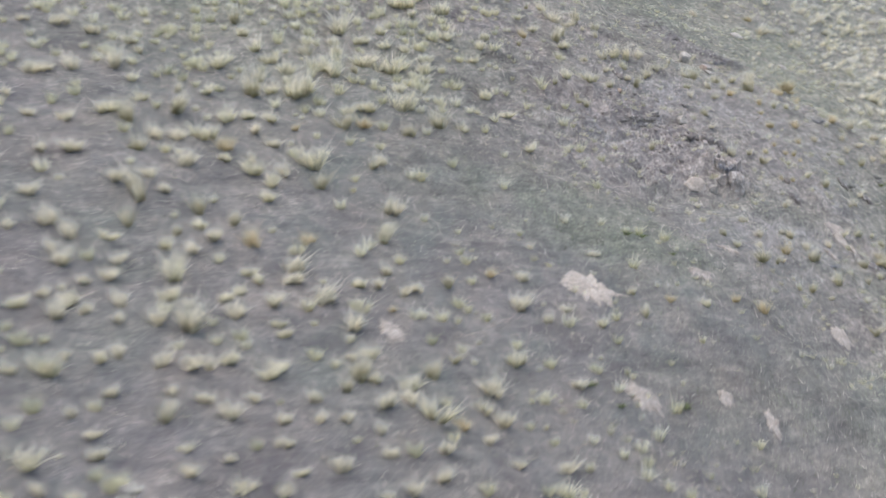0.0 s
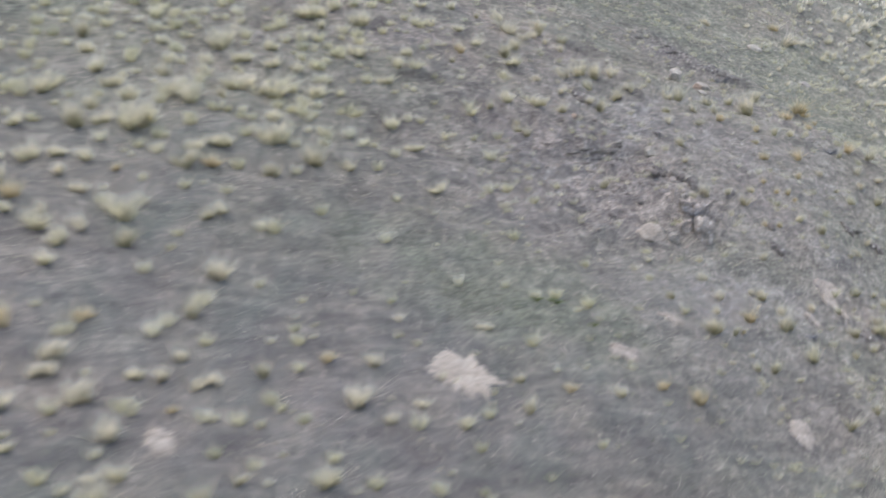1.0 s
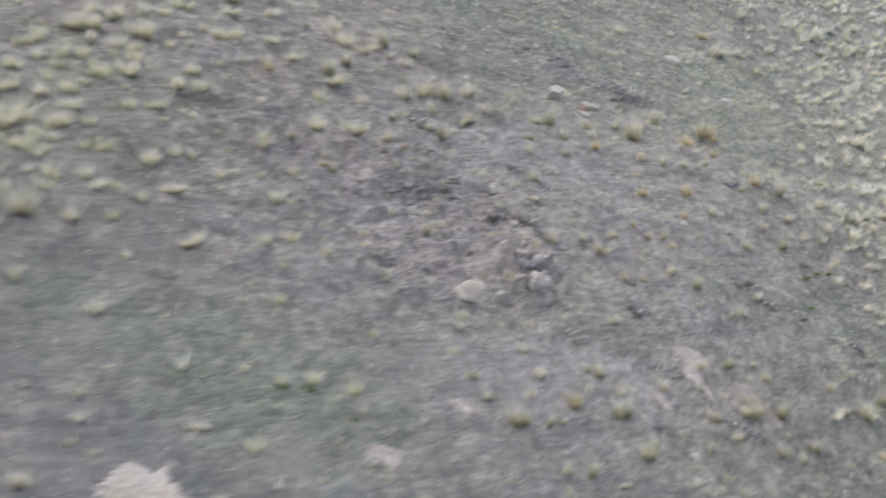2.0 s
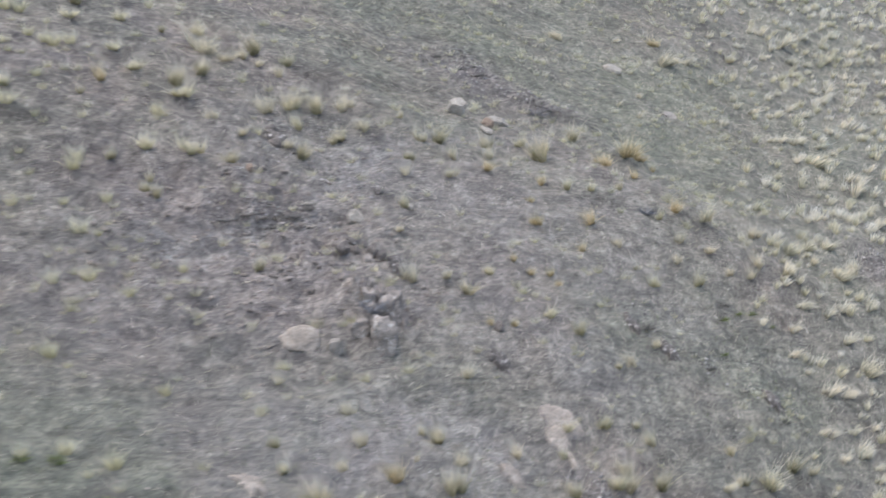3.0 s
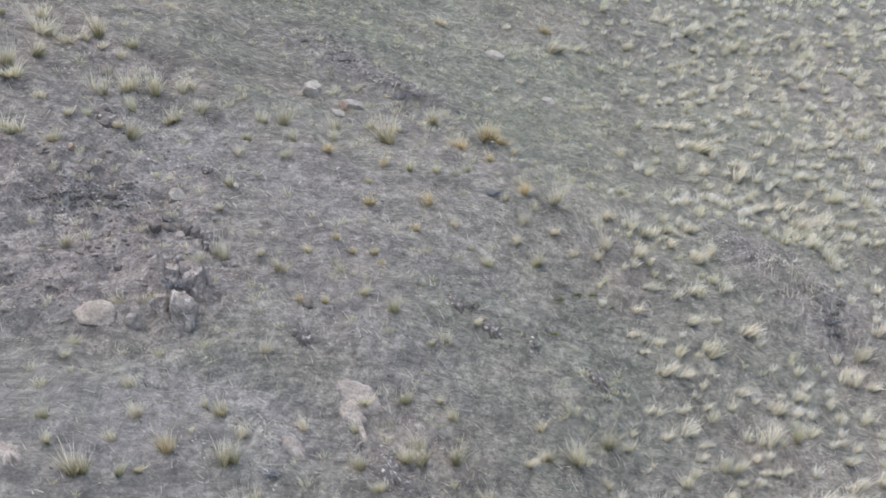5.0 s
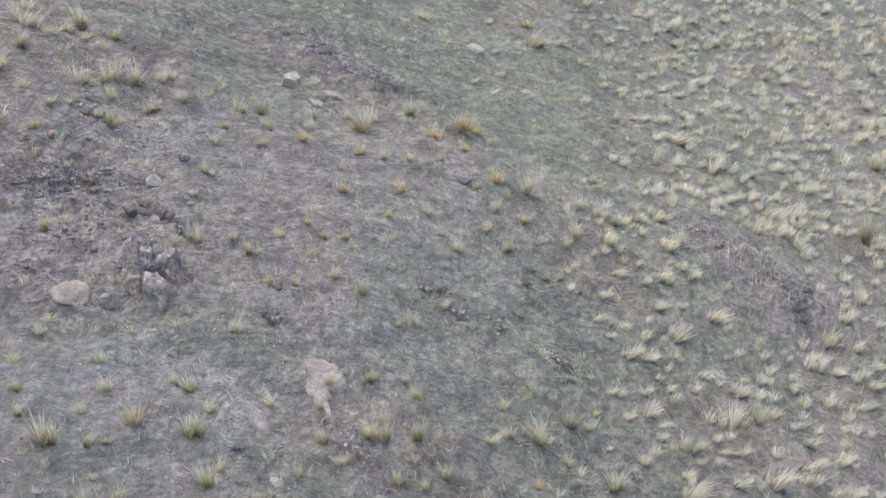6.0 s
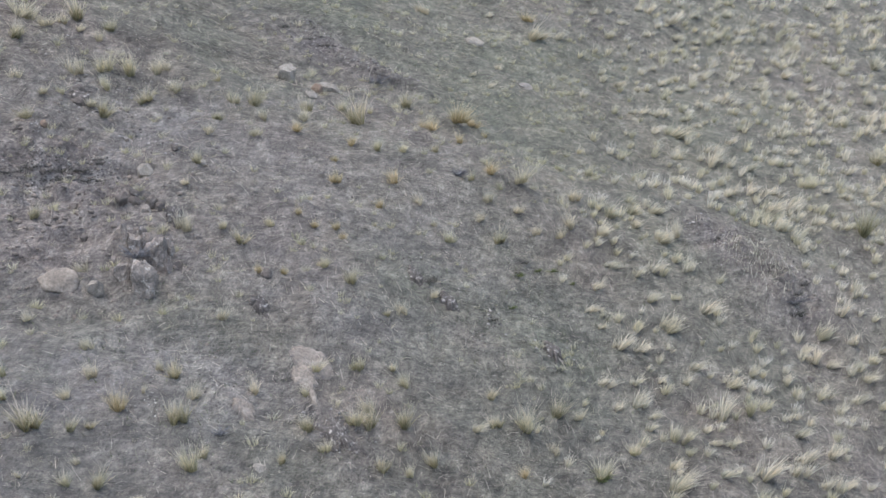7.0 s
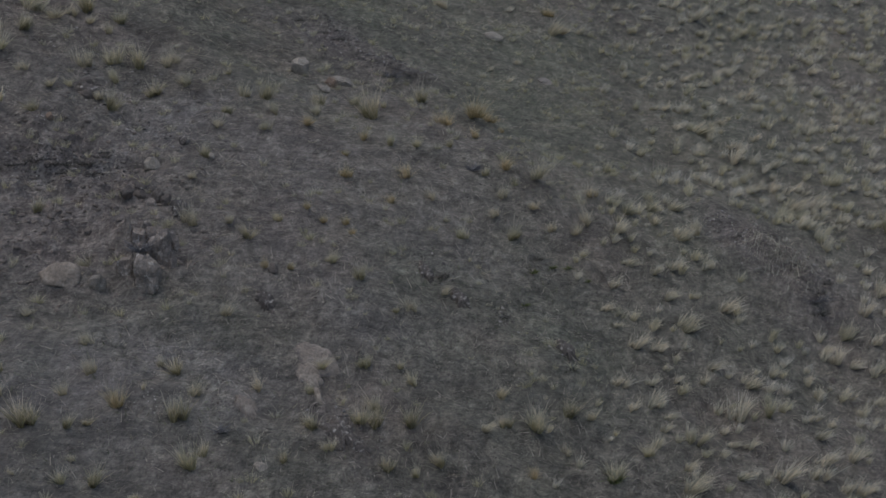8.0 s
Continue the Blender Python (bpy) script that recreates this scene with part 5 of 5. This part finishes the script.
twigs = shrub(-5.56, 4.42, 0.34, 5, "grey leafless shrub sprawling over the rock outcrop")
twigs.location.z = float(terrain(-5.58, 4.46)) + 0.24
shrub(0.29, 11.69, 0.26, 6, "grey leafless dwarf shrub on bare soil")
shrub(-1.76, 16.03, 0.45, 7, "grey bare roots hanging at the eroded bank")
shrub(8.48, 13.59, 0.5, 8, "grey leafless dwarf shrub among rubble")
shrub(-3.69, 1.17, 0.2, 9, "grey leafless dwarf shrub on bare soil")


def dwarf_shrub(x, y, w, seed, label):
    """A low dense cushion of dark twiggy stems with pale ends."""
    r = np.random.default_rng(seed)
    v, f, a = blades(r, 150, 0.5, 0.26, 1.0, 0.032, droop=0.2)
    ob = new("dwarf_shrub", link_mesh("dwarf_shrub", v, f, SHRUB_BLADE, a))
    ob.matrix_world = Matrix.LocRotScale((x, y, float(terrain(x, y))), Euler((0, 0, r.uniform(0, 6.28))), (w, w * 0.8, w))
    return tagged(ob, label, "shrub", "dwarf shrubs")


for x, y, w, seed in ((0.91, 7.52, 0.34, 1), (-0.35, 7.70, 0.46, 2), (2.15, 6.68, 0.42, 3), (8.45, 13.27, 0.6, 4), (-3.69, 17.13, 0.55, 5), (-3.23, 17.04, 0.5, 6),
                      (1.67, 9.88, 0.3, 7), (3.28, 4.04, 0.18, 8), (1.96, 7.35, 0.28, 9), (-7.44, 6.90, 0.5, 10), (-6.92, 7.36, 0.42, 11), (-7.95, 6.38, 0.42, 12), (-8.2, 6.16, 0.4, 18), (-7.66, 6.6, 0.36, 19), (-7.15, 7.1, 0.4, 20), (-7.5, 6.58, 0.3, 21), (-7.02, 6.95, 0.3, 22),
                      (-5.47, 6.42, 0.3, 13), (-4.23, 17.23, 0.4, 15), (-6.8, 7.5, 0.3, 16), (8.82, 14.26, 0.5, 17), (8.56, 13.85, 0.45, 24), (8.42, 12.62, 0.4, 27), (6.62, 14.3, 0.4, 28)):
    dwarf_shrub(x, y, w, seed, "dark grey cushion of dwarf shrub hugging the soil")

# thin dark bar added to draw the shaded crack in the bank
stone("rock_ledge", "thin dark strip standing in for a shaded crack in an eroded bank", CRACK_SHADE, -1.56, 16.26, (0.86, 0.06, 0.06), 98, -19, 0.02, 0.3, cuts=9, jag=0.7)


# ---- green herbs and bare roots ----
def herb(x, y, w, seed):
    """A low rosette of broad green leaves."""
    r = np.random.default_rng(seed)
    v, f, a = blades(r, 70, 0.32, 0.5, 0.9, 0.07, droop=0.5)
    ob = new("green_herb", link_mesh("green_herb", v, f, HERB_GREEN, a))
    ob.matrix_world = Matrix.LocRotScale((x, y, float(terrain(x, y))), Euler((0, 0, r.uniform(0, 6.28))), (w, w * 0.8, w * 0.8))
    return tagged(ob, "low dark green herb among dry grass", "herb", "green herbs")


for k, (x, y, w) in enumerate((
    (1.56, 9.37, 0.3), (2.0, 9.9, 0.22), (2.31, 10.08, 0.26), (1.36, 8.31, 0.22), (2.76, 10.02, 0.2), (2.87, 4.09, 0.4),
    (-13.05, -8.29, 0.3), (-10.86, -7.85, 0.34), (-12.48, -8.61, 0.24), (-9.12, -1.42, 0.26), (-9.79, -0.95, 0.34), (-10.23, -1.19, 0.3),
)):
    herb(x, y, w, 700 + k)


def bare_root(points, radius, label):
    """A thin crooked root or stick lying on the soil, as a tapered six-sided tube."""
    bm = bmesh.new()
    way = [Vector((x, y, float(terrain(x, y)) + lift)) for x, y, lift in points]
    smooth = []
    for a, b in zip(way, way[1:]):
        smooth += [a.lerp(b, q / 4) for q in range(4)]
    smooth.append(way[-1])
    rings = []
    for k, p in enumerate(smooth):
        step = (smooth[min(k + 1, len(smooth) - 1)] - smooth[max(k - 1, 0)]).normalized()
        side = step.cross(Vector((0, 0, 1))).normalized()
        lift = side.cross(step)
        rad = radius * (1 - 0.6 * k / len(smooth))
        rings.append([bm.verts.new(p + side * rad * math.cos(q) + lift * rad * math.sin(q)) for q in (0, 1.05, 2.09, 3.14, 4.19, 5.24)])
    for low, high in zip(rings, rings[1:]):
        for q in range(6):
            bm.faces.new((low[q], low[(q + 1) % 6], high[(q + 1) % 6], high[q]))
    bm.faces.new(rings[0][::-1])
    bm.faces.new(rings[-1])
    return tagged(part("bare_root", bm, DRY_ROOT), label, "root")


bare_root(((-2.20, 2.80, 0.0), (-2.30, 2.74, 0.05), (-2.38, 2.60, 0.04), (-2.41, 2.34, 0.0)), 0.013, "pale bare root arching over the soil below a slab")
bare_root(((-2.30, 3.02, 0.01), (-2.24, 2.92, 0.03), (-2.18, 2.80, 0.01)), 0.016, "pale bare root beside a sandstone slab")
bare_root(((8.89, 13.32, 0.01), (8.92, 13.6, 0.05), (8.94, 13.9, 0.04)), 0.014, "pale dry stick lying among wind-bent grass")
bare_root(((2.20, 7.30, 0.02), (2.32, 7.15, 0.06), (2.42, 7.05, 0.02)), 0.014, "pale dry stick lying beside a dwarf shrub")
bare_root(((-1.98, 16.0, 0.02), (-1.94, 16.2, 0.12), (-1.84, 16.4, 0.1), (-1.7, 16.46, 0.02)), 0.018, "grey bare root looped out of an eroded bank")
bare_root(((-1.84, 16.12, 0.04), (-1.62, 16.06, 0.06), (-1.4, 16.0, 0.02)), 0.016, "grey bare root along a crevice in an eroded bank")
